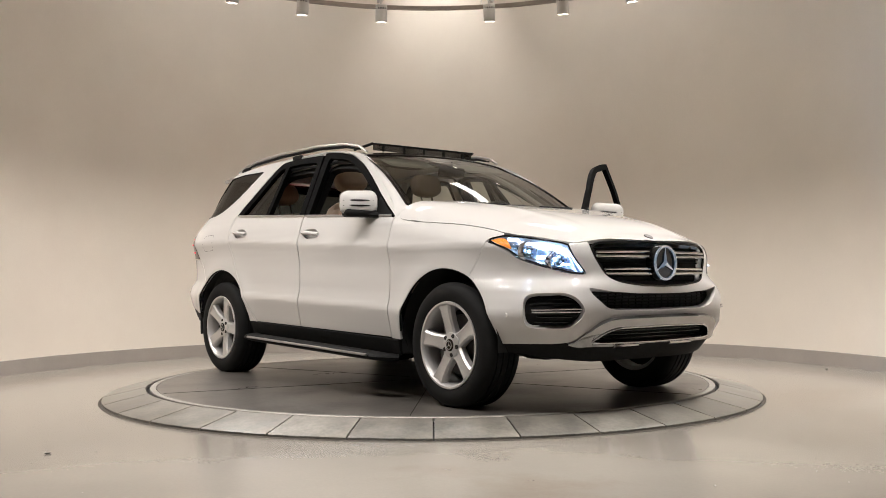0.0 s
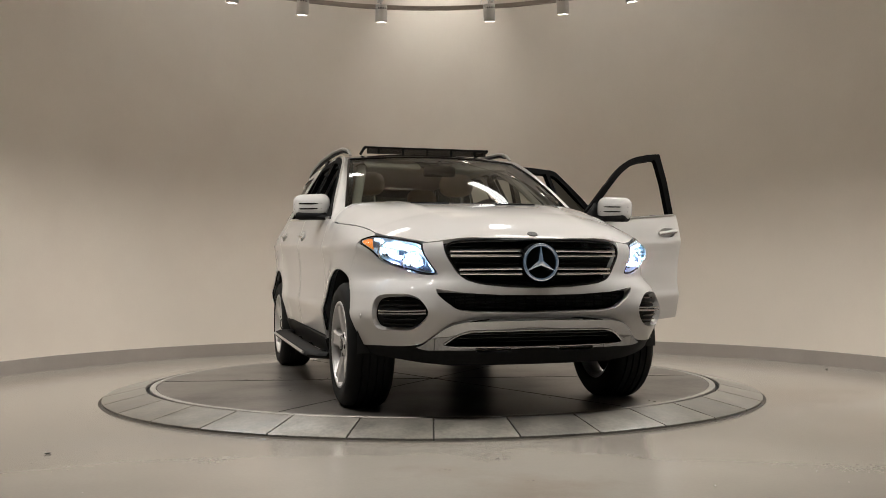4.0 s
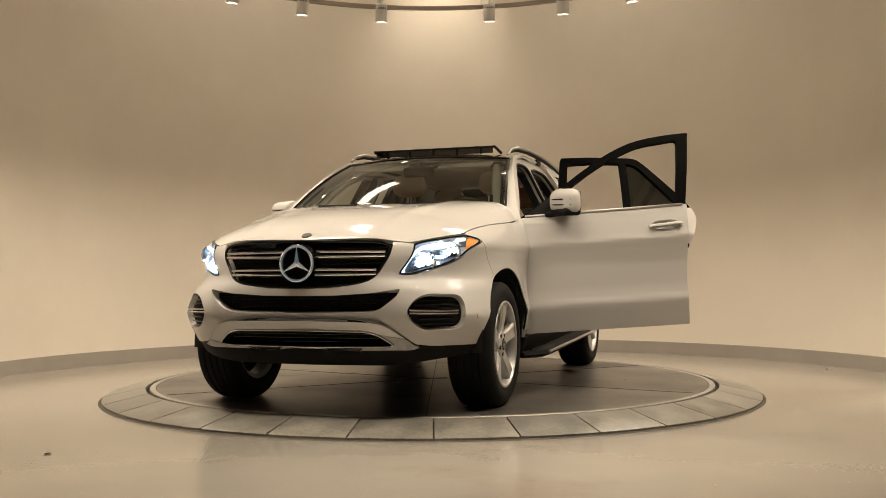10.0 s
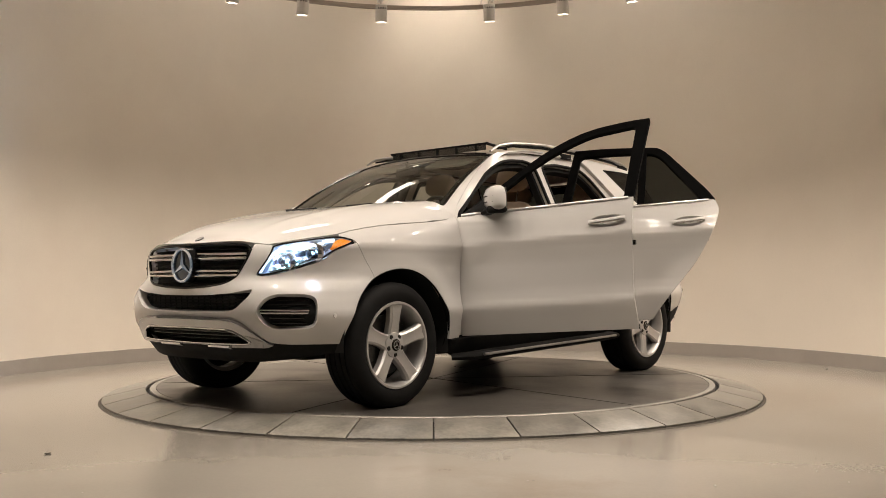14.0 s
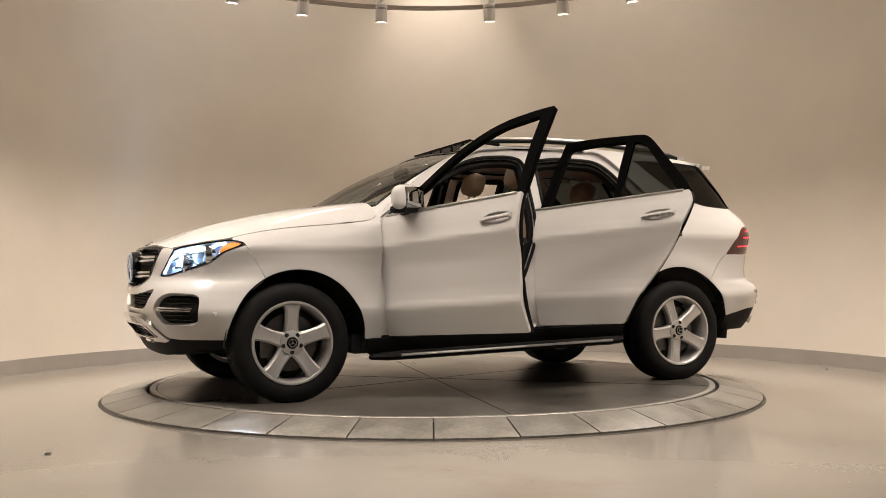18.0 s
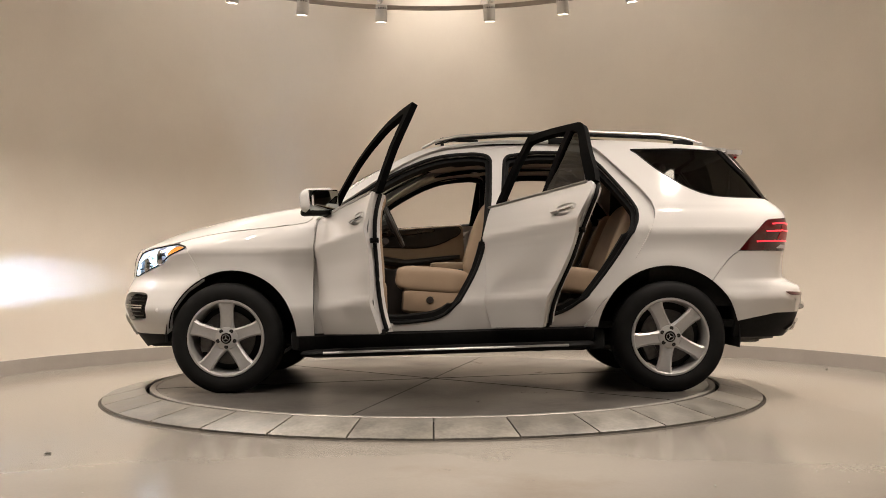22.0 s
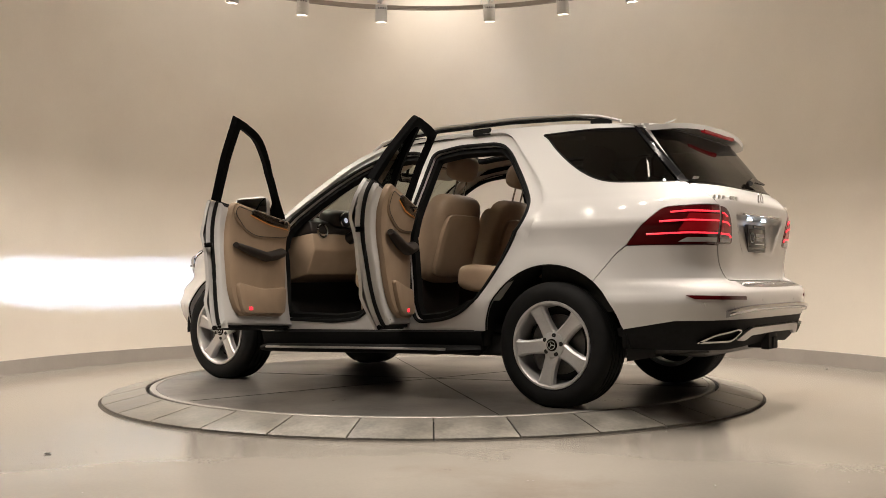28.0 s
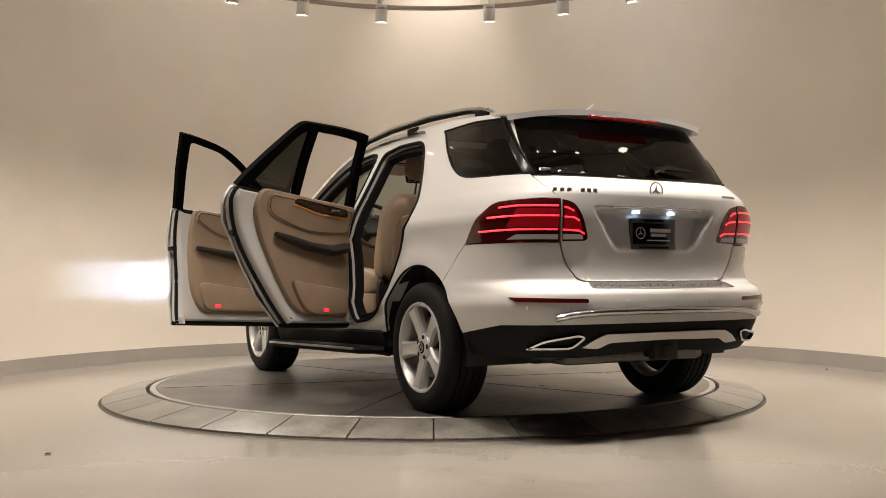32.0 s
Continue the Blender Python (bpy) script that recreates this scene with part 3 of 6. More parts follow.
def strip(name, points, mat, parent, surf=skin, radius=0.006, offset=0.0, mirror=False, flat=1.0, closed=False, sides=8, step=0.03, label="", sub=None):
    """A round strip along a line on the surface."""
    loop = rounded(points, closed)
    fine = refine(loop, step) if closed else [p for i, a in enumerate(loop[:-1]) for p in [a.lerp(loop[i + 1], k / max(1, int((loop[i + 1] - a).length / step))) for k in range(max(1, int((loop[i + 1] - a).length / step)))]] + [loop[-1]]
    if closed:
        fine.append(fine[0])
    e, pts = 0.004, []
    for v in fine:
        p = surf(v.x, v.y)
        n = (surf(v.x + e, v.y) - surf(v.x - e, v.y)).cross(surf(v.x, v.y + e) - surf(v.x, v.y - e)).normalized()
        if n.dot(p - Vector((p.x * 0.55, 0, 0.7))) < 0:
            n = -n
        p = p + n * offset
        pts.append((p.x, -p.y if mirror else p.y, p.z))
    bm = bmesh.new()
    tube(bm, pts, radius, sides, not closed, flat)
    return part(name, bm, mat, parent, label)


def xs(*pts):
    """Corners given by x and z (and radius) on the body's side."""
    return [(*by_x(p[0], p[1]), *p[2:]) for p in pts]


def both(half):
    """A closed outline, alike on both sides of the middle line, from its port half (top to bottom)."""
    return [(q, z, *r) for q, z, *r in half] + [(-q, z, *r) for q, z, *r in reversed(half) if abs(q) > 1e-3]


Q_TAIL = Q_REAR + QS * math.pi / 2


def both_rear(half):
    return [(q, z, *r) for q, z, *r in half] + [(2 * Q_TAIL - q, z, *r) for q, z, *r in reversed(half) if abs(q - Q_TAIL) > 1e-3]


def ys(*pts):
    return [(*by_y(p[0], p[1]), *p[2:]) for p in pts]


def yr(*pts):
    return [(*by_y(p[0], p[1], True), *p[2:]) for p in pts]


def arch(i, a0, a1, n=18, grow=0.0):
    cx, cz, rx, rz = ARCHES[i]
    return [(cx + (rx + grow) * math.cos(radians(a0 + (a1 - a0) * k / n)), cz + (rz + grow) * math.sin(radians(a0 + (a1 - a0) * k / n))) for k in range(n + 1)]


def sill(x):
    return 0.400 - 0.028 * x


def belt(x):
    return 1.190 - 0.052 * x


CAR = new("car", None)
tagged(CAR, "white sport utility car with headlights on and two doors open", "car")

# ---- outlines ----
FRONT_OPENING = [(0.80, 0.455, 0.06), (0.845, 0.78, 0.1), (0.835, 1.12, 0.05), (0.765, 1.205, 0.05), (0.52, 1.385, 0.2), (0.26, 1.528, 0.15), (0.05, 1.606, 0.12), (-0.20, 1.622, 0.05), (-0.302, 1.60, 0.05),
                 (-0.295, 1.35, 0.1), (-0.27, 1.05, 0.15), (-0.20, 0.80, 0.15), (-0.06, 0.57, 0.12), (0.05, 0.475, 0.10), (0.30, 0.448, 0.05)]
REAR_OPENING = [(-0.42, 0.458, 0.06), (-0.37, 0.80, 0.1), (-0.365, 1.20, 0.1), (-0.395, 1.60, 0.05), (-0.60, 1.628, 0.05), (-0.92, 1.622, 0.08), (-1.02, 1.56, 0.08), (-1.20, 1.33, 0.08), (-1.285, 1.19, 0.10),
                (-1.20, 1.00, 0.12), (-1.02, 0.755, 0.15), (-0.84, 0.55, 0.12), (-0.66, 0.482, 0.08)]
FRONT_SKIN = [(0.868, 0.382), (0.874, 0.70, 0.1), (0.866, 1.138, 0.01), (-0.242, 1.205), (-0.232, 1.00, 0.1), (-0.222, 0.66, 0.1), (-0.244, 0.409, 0.01)]
REAR_SKIN = [(-0.256, 0.409, 0.01), (-0.234, 0.66, 0.1), (-0.244, 1.00, 0.1), (-0.254, 1.205), (-1.348, 1.262, 0.02), (-1.378, 1.19, 0.05), (-1.33, 1.05, 0.15), (-1.21, 0.83, 0.15), (-1.06, 0.65, 0.12), (-0.96, 0.52, 0.08), (-0.895, 0.426, 0.01)]
FRONT_FRAME = [(0.866, 1.141), (0.765, 1.205, 0.05), (0.60, 1.318, 0.1), (0.45, 1.425, 0.15), (0.265, 1.545, 0.15), (0.05, 1.640, 0.12), (-0.20, 1.680, 0.1), (-0.340, 1.690, 0.01), (-0.245, 1.208)]
FRONT_WINDOW = [(0.655, 1.165, 0.02), (0.615, 1.255, 0.06), (0.45, 1.378, 0.15), (0.25, 1.508, 0.12), (0.02, 1.604, 0.08), (-0.256, 1.642, 0.03), (-0.182, 1.209, 0.01)]
REAR_FRAME = [(-0.256, 1.208), (-0.361, 1.676, 0.01), (-0.60, 1.684, 0.1), (-0.965, 1.672, 0.05), (-1.025, 1.630, 0.06), (-1.350, 1.266)]
REAR_WINDOW = [(-0.325, 1.221, 0.01), (-0.408, 1.624, 0.03), (-0.62, 1.636, 0.1), (-0.835, 1.632, 0.01), (-0.810, 1.245, 0.01)]
REAR_QUARTER = [(-0.862, 1.248, 0.01), (-0.886, 1.626, 0.01), (-0.940, 1.620, 0.03), (-0.990, 1.588, 0.04), (-1.255, 1.268, 0.01)]
QUARTER_GLASS = [(-1.250, 1.628, 0.02), (-1.60, 1.632, 0.1), (-1.90, 1.612, 0.01), (-2.185, 1.281, 0.01), (-1.96, 1.280, 0.05), (-1.76, 1.290, 0.1), (-1.60, 1.355, 0.15), (-1.40, 1.50, 0.1)]
DOORWAY = [(0.874, 0.380), (0.880, 0.70, 0.1), (0.872, 1.144), (0.770, 1.211, 0.05), (0.602, 1.325, 0.1), (0.452, 1.432, 0.15), (0.267, 1.552, 0.15), (0.05, 1.646, 0.12), (-0.20, 1.686, 0.1), (-0.345, 1.694), (-0.60, 1.689, 0.1), (-0.948, 1.678, 0.05),
           (-1.031, 1.635, 0.06), (-1.356, 1.270, 0.02), (-1.385, 1.19, 0.05), (-1.336, 1.05, 0.15), (-1.216, 0.83, 0.15), (-1.066, 0.65, 0.12), (-0.966, 0.518, 0.08), (-0.898, 0.422), (-0.25, 0.405)]


PILLAR = [(0.868, 1.150), (0.815, 1.215), (0.70, 1.310), (0.52, 1.440), (0.38, 1.532), (0.24, 1.605), (0.14, 1.640)]
pillar_x = smooth_curve(*[(z, x) for x, z in PILLAR])


def closed_side(mirror):
    """The white side of the body with its door openings, and the glass of the rear quarter."""
    edge = [(x, z) for x, z in PILLAR] + [(0.02, 1.664, 0.08), (-0.3, 1.703, 0.2), (-0.9, 1.706, 0.3), (-1.5, 1.674, 0.3), (-1.90, 1.637), (-1.925, 1.612)]
    corner = yr((0.678, 1.273), (0.606, 1.147), (0.70, 1.148, 0.01)) + xs((-2.12, 1.132, 0.04), (-2.02, 1.041, 0.05), (-1.924, 0.927, 0.01), (-1.86, 0.88, 0.02))
    cx, cz, rx, rz = ARCHES[1]
    a_end = math.degrees(math.asin((sill(-0.98) - cz) / rz))
    # over the doorway and the wheel arch: the doorway is a notch from below
    notch = [(x, z, *r) for x, z, *r in DOORWAY]
    loop = xs(*edge) + corner + xs(*arch(1, 128, a_end, 20)) + xs((-0.92, sill(-0.92) + 0.001)) + xs(*reversed(notch[:-1]))
    side = panel("body_side", loop[:-1], WHITE, CAR, grid=0.028, depth=0.028, holes=[xs(*QUARTER_GLASS)], mirror=mirror)
    panel("quarter_window", xs(*QUARTER_GLASS), TINT, CAR, depth=0.0, offset=-0.004, mirror=mirror, grid=0.08, label="dark privacy glass")
    strip("window_seal", xs(*QUARTER_GLASS), SEAL, CAR, radius=0.006, offset=-0.004, mirror=mirror, closed=True)
    # the inset jamb between the doorway and the two openings, with its rubber seals
    panel("door_jamb", xs(*DOORWAY), WHITE, CAR, depth=0.07, offset=-0.028, holes=[xs(*FRONT_OPENING), xs(*REAR_OPENING)], mirror=mirror, grid=0.07, label="white painted door jamb")
    for o in (FRONT_OPENING, REAR_OPENING):
        strip("door_seal", xs(*o), SEAL, CAR, radius=0.012, offset=-0.032, mirror=mirror, closed=True)
        panel("opening_trim", shrink(xs(*o), 0.004), SEAL, CAR, depth=0.05, offset=-0.062, holes=[shrink(xs(*o), 0.034)], mirror=mirror, grid=0.08, label="black rubber and plastic trim")
    strip("pillar_trim", xs(*[(x - 0.03, z) for x, z in PILLAR[1:]]), CLOTH, CAR, radius=0.034, offset=-0.150, mirror=mirror, flat=0.6, label="grey cloth pillar trim")
    # striker and labels on the middle pillar
    for z, h, w, mat in ((0.93, 0.034, 0.020, CHROME), (1.02, 0.042, 0.016, SEAL), (0.80, 0.075, 0.020, SEAL), (0.72, 0.035, 0.018, SILVER_PRINT)):
        p = skin(*by_x(-0.318, z))
        bm = bmesh.new()
        box(bm, (w, 0.020 if mat is CHROME else 0.003, h), pose(p.x, (p.y - (0.022 if mat is CHROME else 0.0265)) * (-1 if mirror else 1), z, (8 if mirror else -8) if z > 1 else 0, 0, 0), 0.001)
        part("striker" if mat is CHROME else "pillar_label", bm, mat, CAR)
    # the windscreen pillar, from the body's side round to the glass
    bm = bmesh.new()
    rows = []
    for k in range(25):
        v = k / 24
        z = 1.128 + v * 0.512
        a, b = skin(*by_x(pillar_x(z), z)), windscreen(1.0, v * 1.07 - 0.07)
        out = Vector((0.45, 0.6, 0.6)).normalized()
        rows.append([bm.verts.new(((p := a.lerp(b, t / 6) + out * 0.008 * math.sin(math.pi * t / 6)).x, -p.y if mirror else p.y, p.z)) for t in range(7)])
    for a, b in zip(rows, rows[1:]):
        for i in range(6):
            bm.faces.new((a[i], a[i + 1], b[i + 1], b[i]))
    bmesh.ops.recalc_face_normals(bm, faces=bm.faces)
    part("windscreen_pillar", bm, WHITE, CAR)
    # filler between the pillar's foot, the hood's corner and the fender
    sy = -1 if mirror else 1
    foot = [skin(*by_x(0.868, 1.120)), skin(*by_x(pillar_x(1.150), 1.150)), windscreen(1.0, 0.0), windscreen(0.94, -0.03), hood(0.945, seam_y(0.945) - 0.05) - Vector((0, 0, 0.010)), hood(0.97, seam_y(0.97) - 0.004) - Vector((0, 0, 0.012))]
    bm = bmesh.new()
    mid = bm.verts.new((sum((p.x for p in foot)) / 6, sy * sum((p.y for p in foot)) / 6, sum((p.z for p in foot)) / 6 + 0.004))
    rim = [bm.verts.new((p.x, p.y * sy, p.z)) for p in foot]
    for i in range(6):
        bm.faces.new((mid, rim[i - 1], rim[i]))
    bmesh.ops.recalc_face_normals(bm, faces=bm.faces)
    part("pillar_foot", bm, WHITE, CAR)
    if mirror:
        strip("fuel_flap_gap", xs((-1.62, 0.99, 0.03), (-1.80, 0.985, 0.03), (-1.81, 1.115, 0.03), (-1.63, 1.12, 0.03)), GAP, CAR, radius=0.0014, offset=-0.0006, mirror=True, closed=True, sides=6)
    # fender
    f = [(0.876, sill(0.876)), (0.882, 0.70), (0.875, seam_z(0.875) - 0.003), *[(x, seam_z(x) - 0.003) for x in (0.95, 1.1, 1.3, 1.49, 1.62, 1.72, 1.79)], (1.80, 0.990), (1.740, 0.972, 0.01), (1.728, 0.954, 0.01)]
    a_end = math.degrees(math.asin((sill(1.0) - 0.36) / 0.447))
    f += arch(0, 62, 180 - a_end, 20)
    panel("front_fender", xs(*f), WHITE, CAR, grid=0.024, depth=0.015, mirror=mirror)
    # wheel arch lips and liners
    for i, (cx, cz, rx, rz) in enumerate(ARCHES):
        bm = bmesh.new()
        lathe(bm, [(1.0, 0.30), (1.0, 0.912)], 40, -3, 189, axis="y")
        for v in bm.verts:
            v.co = Vector((cx + v.co.x * (rx + 0.012), v.co.y * (-1 if mirror else 1), cz + v.co.z * (rz + 0.012)))
        lathe_end = [bm.verts.new((cx + (rx + 0.012) * math.cos(radians(a)), -0.30 if mirror else 0.30, cz + (rz + 0.012) * math.sin(radians(a)))) for a in range(-3, 184, 6)]
        bm.faces.new(lathe_end)
        part("wheel_liner", bm, UNDER, CAR)
        strip("arch_edge", xs(*[(x, z) for x, z in arch(i, 8, 172, 24, 0.0)]), CLAD, CAR, radius=0.006, offset=-0.010, mirror=mirror)
    # black rocker cladding and the running board
    rock = [(0.975, sill(0.975) - 0.004), (-0.965, sill(-0.965) - 0.004), (-0.955, 0.30, 0.02), (-0.90, 0.275), (0.92, 0.265), (0.975, 0.28, 0.02)]
    panel("rocker_cladding", xs(*rock), CLAD, CAR, grid=0.08, depth=0.06, offset=0.012, mirror=mirror)
    s = -1 if mirror else 1
    bm = bmesh.new()
    tube(bm, [(0.93, 0.90 * s, 0.255), (0.86, 0.985 * s, 0.262), (0.70, 0.995 * s, 0.268), (-0.70, 0.995 * s, 0.308), (-0.84, 0.985 * s, 0.312), (-0.93, 0.90 * s, 0.315)], [0.05, 0.065, 0.07, 0.07, 0.065, 0.05], 12, True, 0.42)
    board = part("running_board", bm, CLAD, CAR, "black running board with a bright strip")
    bm = bmesh.new()
    tube(bm, [(0.80, 1.058 * s, 0.272), (-0.78, 1.058 * s, 0.316)], 0.011, 8, True, 0.8)
    part("bright_strip", bm, SATIN, board)
    for x in (0.6, 0.0, -0.6):
        bm = bmesh.new()
        box(bm, (0.06, 0.2, 0.03), pose(x, 0.86 * s, 0.26 + 0.02 * (0.6 - x)), 0.006)
        part("bracket", bm, CLAD, board)
    # roof rail
    bm = bmesh.new()
    rail = [(0.17, 1.650), (0.08, 1.697), (-0.08, 1.730), (-0.45, 1.752), (-1.0, 1.752), (-1.45, 1.730), (-1.62, 1.707), (-1.76, 1.668)]
    tube(bm, [(x, (0.632 - 0.012 * (x > 0)) * s, z) for x, z in rail], [0.010, 0.013, 0.015, 0.016, 0.016, 0.015, 0.013, 0.010], 10, True, 0.8)
    r = part("roof_rail", bm, SATIN, CAR, "satin aluminium roof rail over a black web")
    bm = bmesh.new()
    tube(bm, [(x, (0.628 - 0.012 * (x > 0)) * s, z - 0.020) for x, z in rail[1:-1]], [0.008, 0.014, 0.015, 0.015, 0.014, 0.008], 8, True, 0.7)
    part("rail_web", bm, CLAD, r)
    for x0, x1 in ((-0.70, -0.84), (-1.56, -1.70)):
        bm = bmesh.new()
        box(bm, (x0 - x1, 0.020, 0.045), pose((x0 + x1) / 2, 0.630 * s, 1.694 - (0.018 if x0 < -1 else 0.012 if x0 > 0 else 0)), 0.008)
        part("rail_foot", bm, CLAD, r)
    return side


def shrink(loop, by):
    """An outline moved inwards, as plain points."""
    pts = refine(rounded(loop), 0.05)
    n = len(pts)
    area = sum(pts[i - 1].x * pts[i].y - pts[i].x * pts[i - 1].y for i in range(n))
    out = []
    for i in range(n):
        d = pts[(i + 2) % n] - pts[i - 2]
        nrm = Vector((-d.y, d.x)).normalized() * (1 if area > 0 else -1)
        out.append(tuple(pts[i] + nrm * by))
    return out


closed_side(False)
closed_side(True)

# ---- hood, windscreen, roof ----
front_z = ((0.0, 0.960), (0.15, 0.960), (0.30, 0.957), (0.42, 0.953), (0.50, 0.949), (0.57, 0.943))
hood_half = [(skin(*by_y(y, z)).x - 0.002, y) for y, z in front_z] + [(x, seam_y(x) - 0.0015) for x in (2.12, 2.06, 2.0, 1.94, 1.86, 1.78, 1.70, 1.6, 1.45, 1.3, 1.15, 1.02, 0.93)] + [(0.893, seam_y(0.95) - 0.012, 0.01), (0.912, 0.71, 0.05), (0.995, 0.45), (1.040, 0.20), (1.050, 0.0)]
HOOD = panel("hood", [*hood_half, *[(p[0], -p[1], *p[2:]) for p in reversed(hood_half[1:-1])]], WHITE, CAR, surf=hood, grid=0.05, depth=0.02)
for s in (1, -1):
    bm = bmesh.new()
    pts = [hood(1.16, s * 0.42), hood(1.13, s * 0.30), hood(1.12, s * 0.16)]
    tube(bm, [p + Vector((0, 0, 0.003)) for p in pts], 0.016, 8, True, 0.3)
    part("washer_slot", bm, CLAD, HOOD)
bm = bmesh.new()
p = hood(2.17, 0)
lathe(bm, [(0.001, 0.006), (0.026, 0.006), (0.030, 0.0)], 24)
bmesh.ops.transform(bm, matrix=Matrix.Translation(p) @ pose(0, 0, 0, 0, 28, 0), verts=bm.verts)
part("hood_badge", bm, CAST, HOOD, "small round dark badge")
panel("cowl", [(-0.95, -0.16), (0.95, -0.16), (0.95, 0.0), (-0.95, 0.0)], CLAD, CAR, surf=windscreen, grid=0.06, depth=0.03, offset=-0.016)
panel("windscreen", [(-0.985, 0.0, 0.02), (0.985, 0.0, 0.02), (0.985, 1.0, 0.02), (-0.985, 1.0, 0.02)], CLEAR, CAR, surf=windscreen, grid=0.08, depth=0.0, label="clear laminated windscreen")
strip("windscreen_seal", [(-0.985, 0.0), (0.985, 0.0), (0.985, 1.0), (-0.985, 1.0)], GLOSS_BLACK, CAR, surf=windscreen, radius=0.010, offset=-0.002, closed=True, step=0.05)
for u in (-0.965, 0.965):
    panel("screen_border", [(u - 0.022, 0.0), (u + 0.022, 0.0), (u + 0.022, 1.0), (u - 0.022, 1.0)], GLOSS_BLACK, CAR, surf=windscreen, grid=0.06, depth=0.0, offset=-0.005)
panel("shade_band", [(-0.97, 0.955), (0.97, 0.955), (0.97, 1.0), (-0.97, 1.0)], GLOSS_BLACK, CAR, surf=windscreen, grid=0.06, depth=0.0, offset=-0.006)
for s in (1, -1):
    panel("roof_side", [(0.16, s * 0.605), (0.02, s * 0.615), (-0.3, s * 0.62), (-0.9, s * 0.61), (-1.5, s * 0.61), (-1.90, s * 0.62), (-1.90, s * 0.655), (-1.5, s * 0.645), (-0.9, s * 0.634), (-0.3, s * 0.636), (0.02, s * 0.654), (0.16, s * 0.662)],
          WHITE, CAR, surf=roof, grid=0.05, depth=0.01)
SUN = [(-0.02, -0.44, 0.04), (-0.02, 0.44, 0.04), (-0.62, 0.44, 0.04), (-0.62, -0.44, 0.04)]
panel("roof_glass", [(0.262, 0.0), (0.255, 0.25), (0.225, 0.45), (0.165, 0.605), (0.02, 0.615), (-0.3, 0.62), (-0.9, 0.61), (-1.30, 0.61), (-1.30, -0.61), (-0.9, -0.61), (-0.3, -0.62), (0.02, -0.615), (0.165, -0.605), (0.225, -0.45), (0.255, -0.25)],
      ROOF_GLASS, CAR, surf=roof, grid=0.07, depth=0.02, holes=[SUN], label="black panoramic roof glass, front pane slid open")
panel("roof_rear", [(-1.31, 0.608), (-1.5, 0.608), (-1.93, 0.62), (-1.93, -0.62), (-1.5, -0.608), (-1.31, -0.608)], WHITE, CAR, surf=roof, grid=0.07, depth=0.02)
panel("sliding_pane", [(-0.55, -0.46, 0.04), (-0.55, 0.46, 0.04), (-1.12, 0.46, 0.04), (-1.12, -0.46, 0.04)], ROOF_GLASS, CAR, surf=roof, grid=0.07, depth=0.006, offset=0.022)
# raised wind deflector
bm = bmesh.new()
box(bm, (0.024, 0.97, 0.012), pose(0.035, 0, 1.734), 0.003)
deflector = part("wind_deflector", bm, CLAD, CAR, "raised black roof wind deflector")
for y in (-0.38, -0.19, 0.0, 0.19, 0.38):
    bm = bmesh.new()
    box(bm, (0.01, 0.016, 0.05), pose(0.035, y, 1.708), 0.002)
    part("post", bm, CLAD, deflector)
bm = bmesh.new()
box(bm, (0.004, 0.94, 0.042), pose(0.03, 0, 1.708))
part("mesh_screen", bm, SCREEN_MESH, deflector)
for s in (1, -1):
    bm = bmesh.new()
    tube(bm, [(0.035, 0.480 * s, 1.734), (0.0, 0.485 * s, 1.728), (-0.22, 0.465 * s, 1.718)], 0.011, 8)
    part("arm", bm, CLAD, deflector)
# spoiler over the tailgate
half = [(-1.925, 0.0), (-1.925, 0.655), (-2.00, 0.655, 0.03), (-2.055, 0.60, 0.06), (-2.11, 0.30, 0.2), (-2.125, 0.0)]
spoiler_surf = lambda x, y: Vector((x, y, 1.668 - 0.046 * (abs(y) / 0.66) ** 3 - 0.06 * max(0, -1.93 - x)))
SPOILER = panel("roof_spoiler", [*half, *[(p[0], -p[1], *p[2:]) for p in reversed(half[1:-1])]], WHITE, CAR, surf=spoiler_surf, grid=0.05, depth=0.03, back=True)
bm = bmesh.new()
tube(bm, [(-2.085 - 0.02 * math.cos(y * 2), y, 1.622) for y in (-0.24, -0.12, 0, 0.12, 0.24)], 0.016, 8, True, 0.7)
part("high_brake_light", bm, RED_DIM, SPOILER, "red high-level brake light")
bm = bmesh.new()
tube(bm, [(-1.70, 0, 1.69), (-1.77, 0, 1.735), (-1.83, 0, 1.752)], [0.018, 0.012, 0.005], 8, True, 0.5)
part("roof_antenna", bm, WHITE, CAR)

# ---- nose: bumper, grille, lamps ----
GRILLE = [(0.0, 0.953), *ys((0.30, 0.950), (0.46, 0.943, 0.03), (0.500, 0.918, 0.03), (0.478, 0.84, 0.05), (0.430, 0.755, 0.06), (0.350, 0.722, 0.05), (0.18, 0.703)), (0.0, 0.697)]
HEAD_IN = ys((0.612, 0.929), (0.545, 0.772, 0.02), (0.60, 0.772, 0.03), (0.70, 0.805, 0.08), (0.80, 0.858, 0.08)) + xs((1.87, 0.905, 0.05), (1.775, 0.945, 0.04), (1.738, 0.966, 0.02), (1.80, 0.987, 0.03), (1.90, 0.976, 0.05), (2.0, 0.960, 0.05), (2.08, 0.943)) 
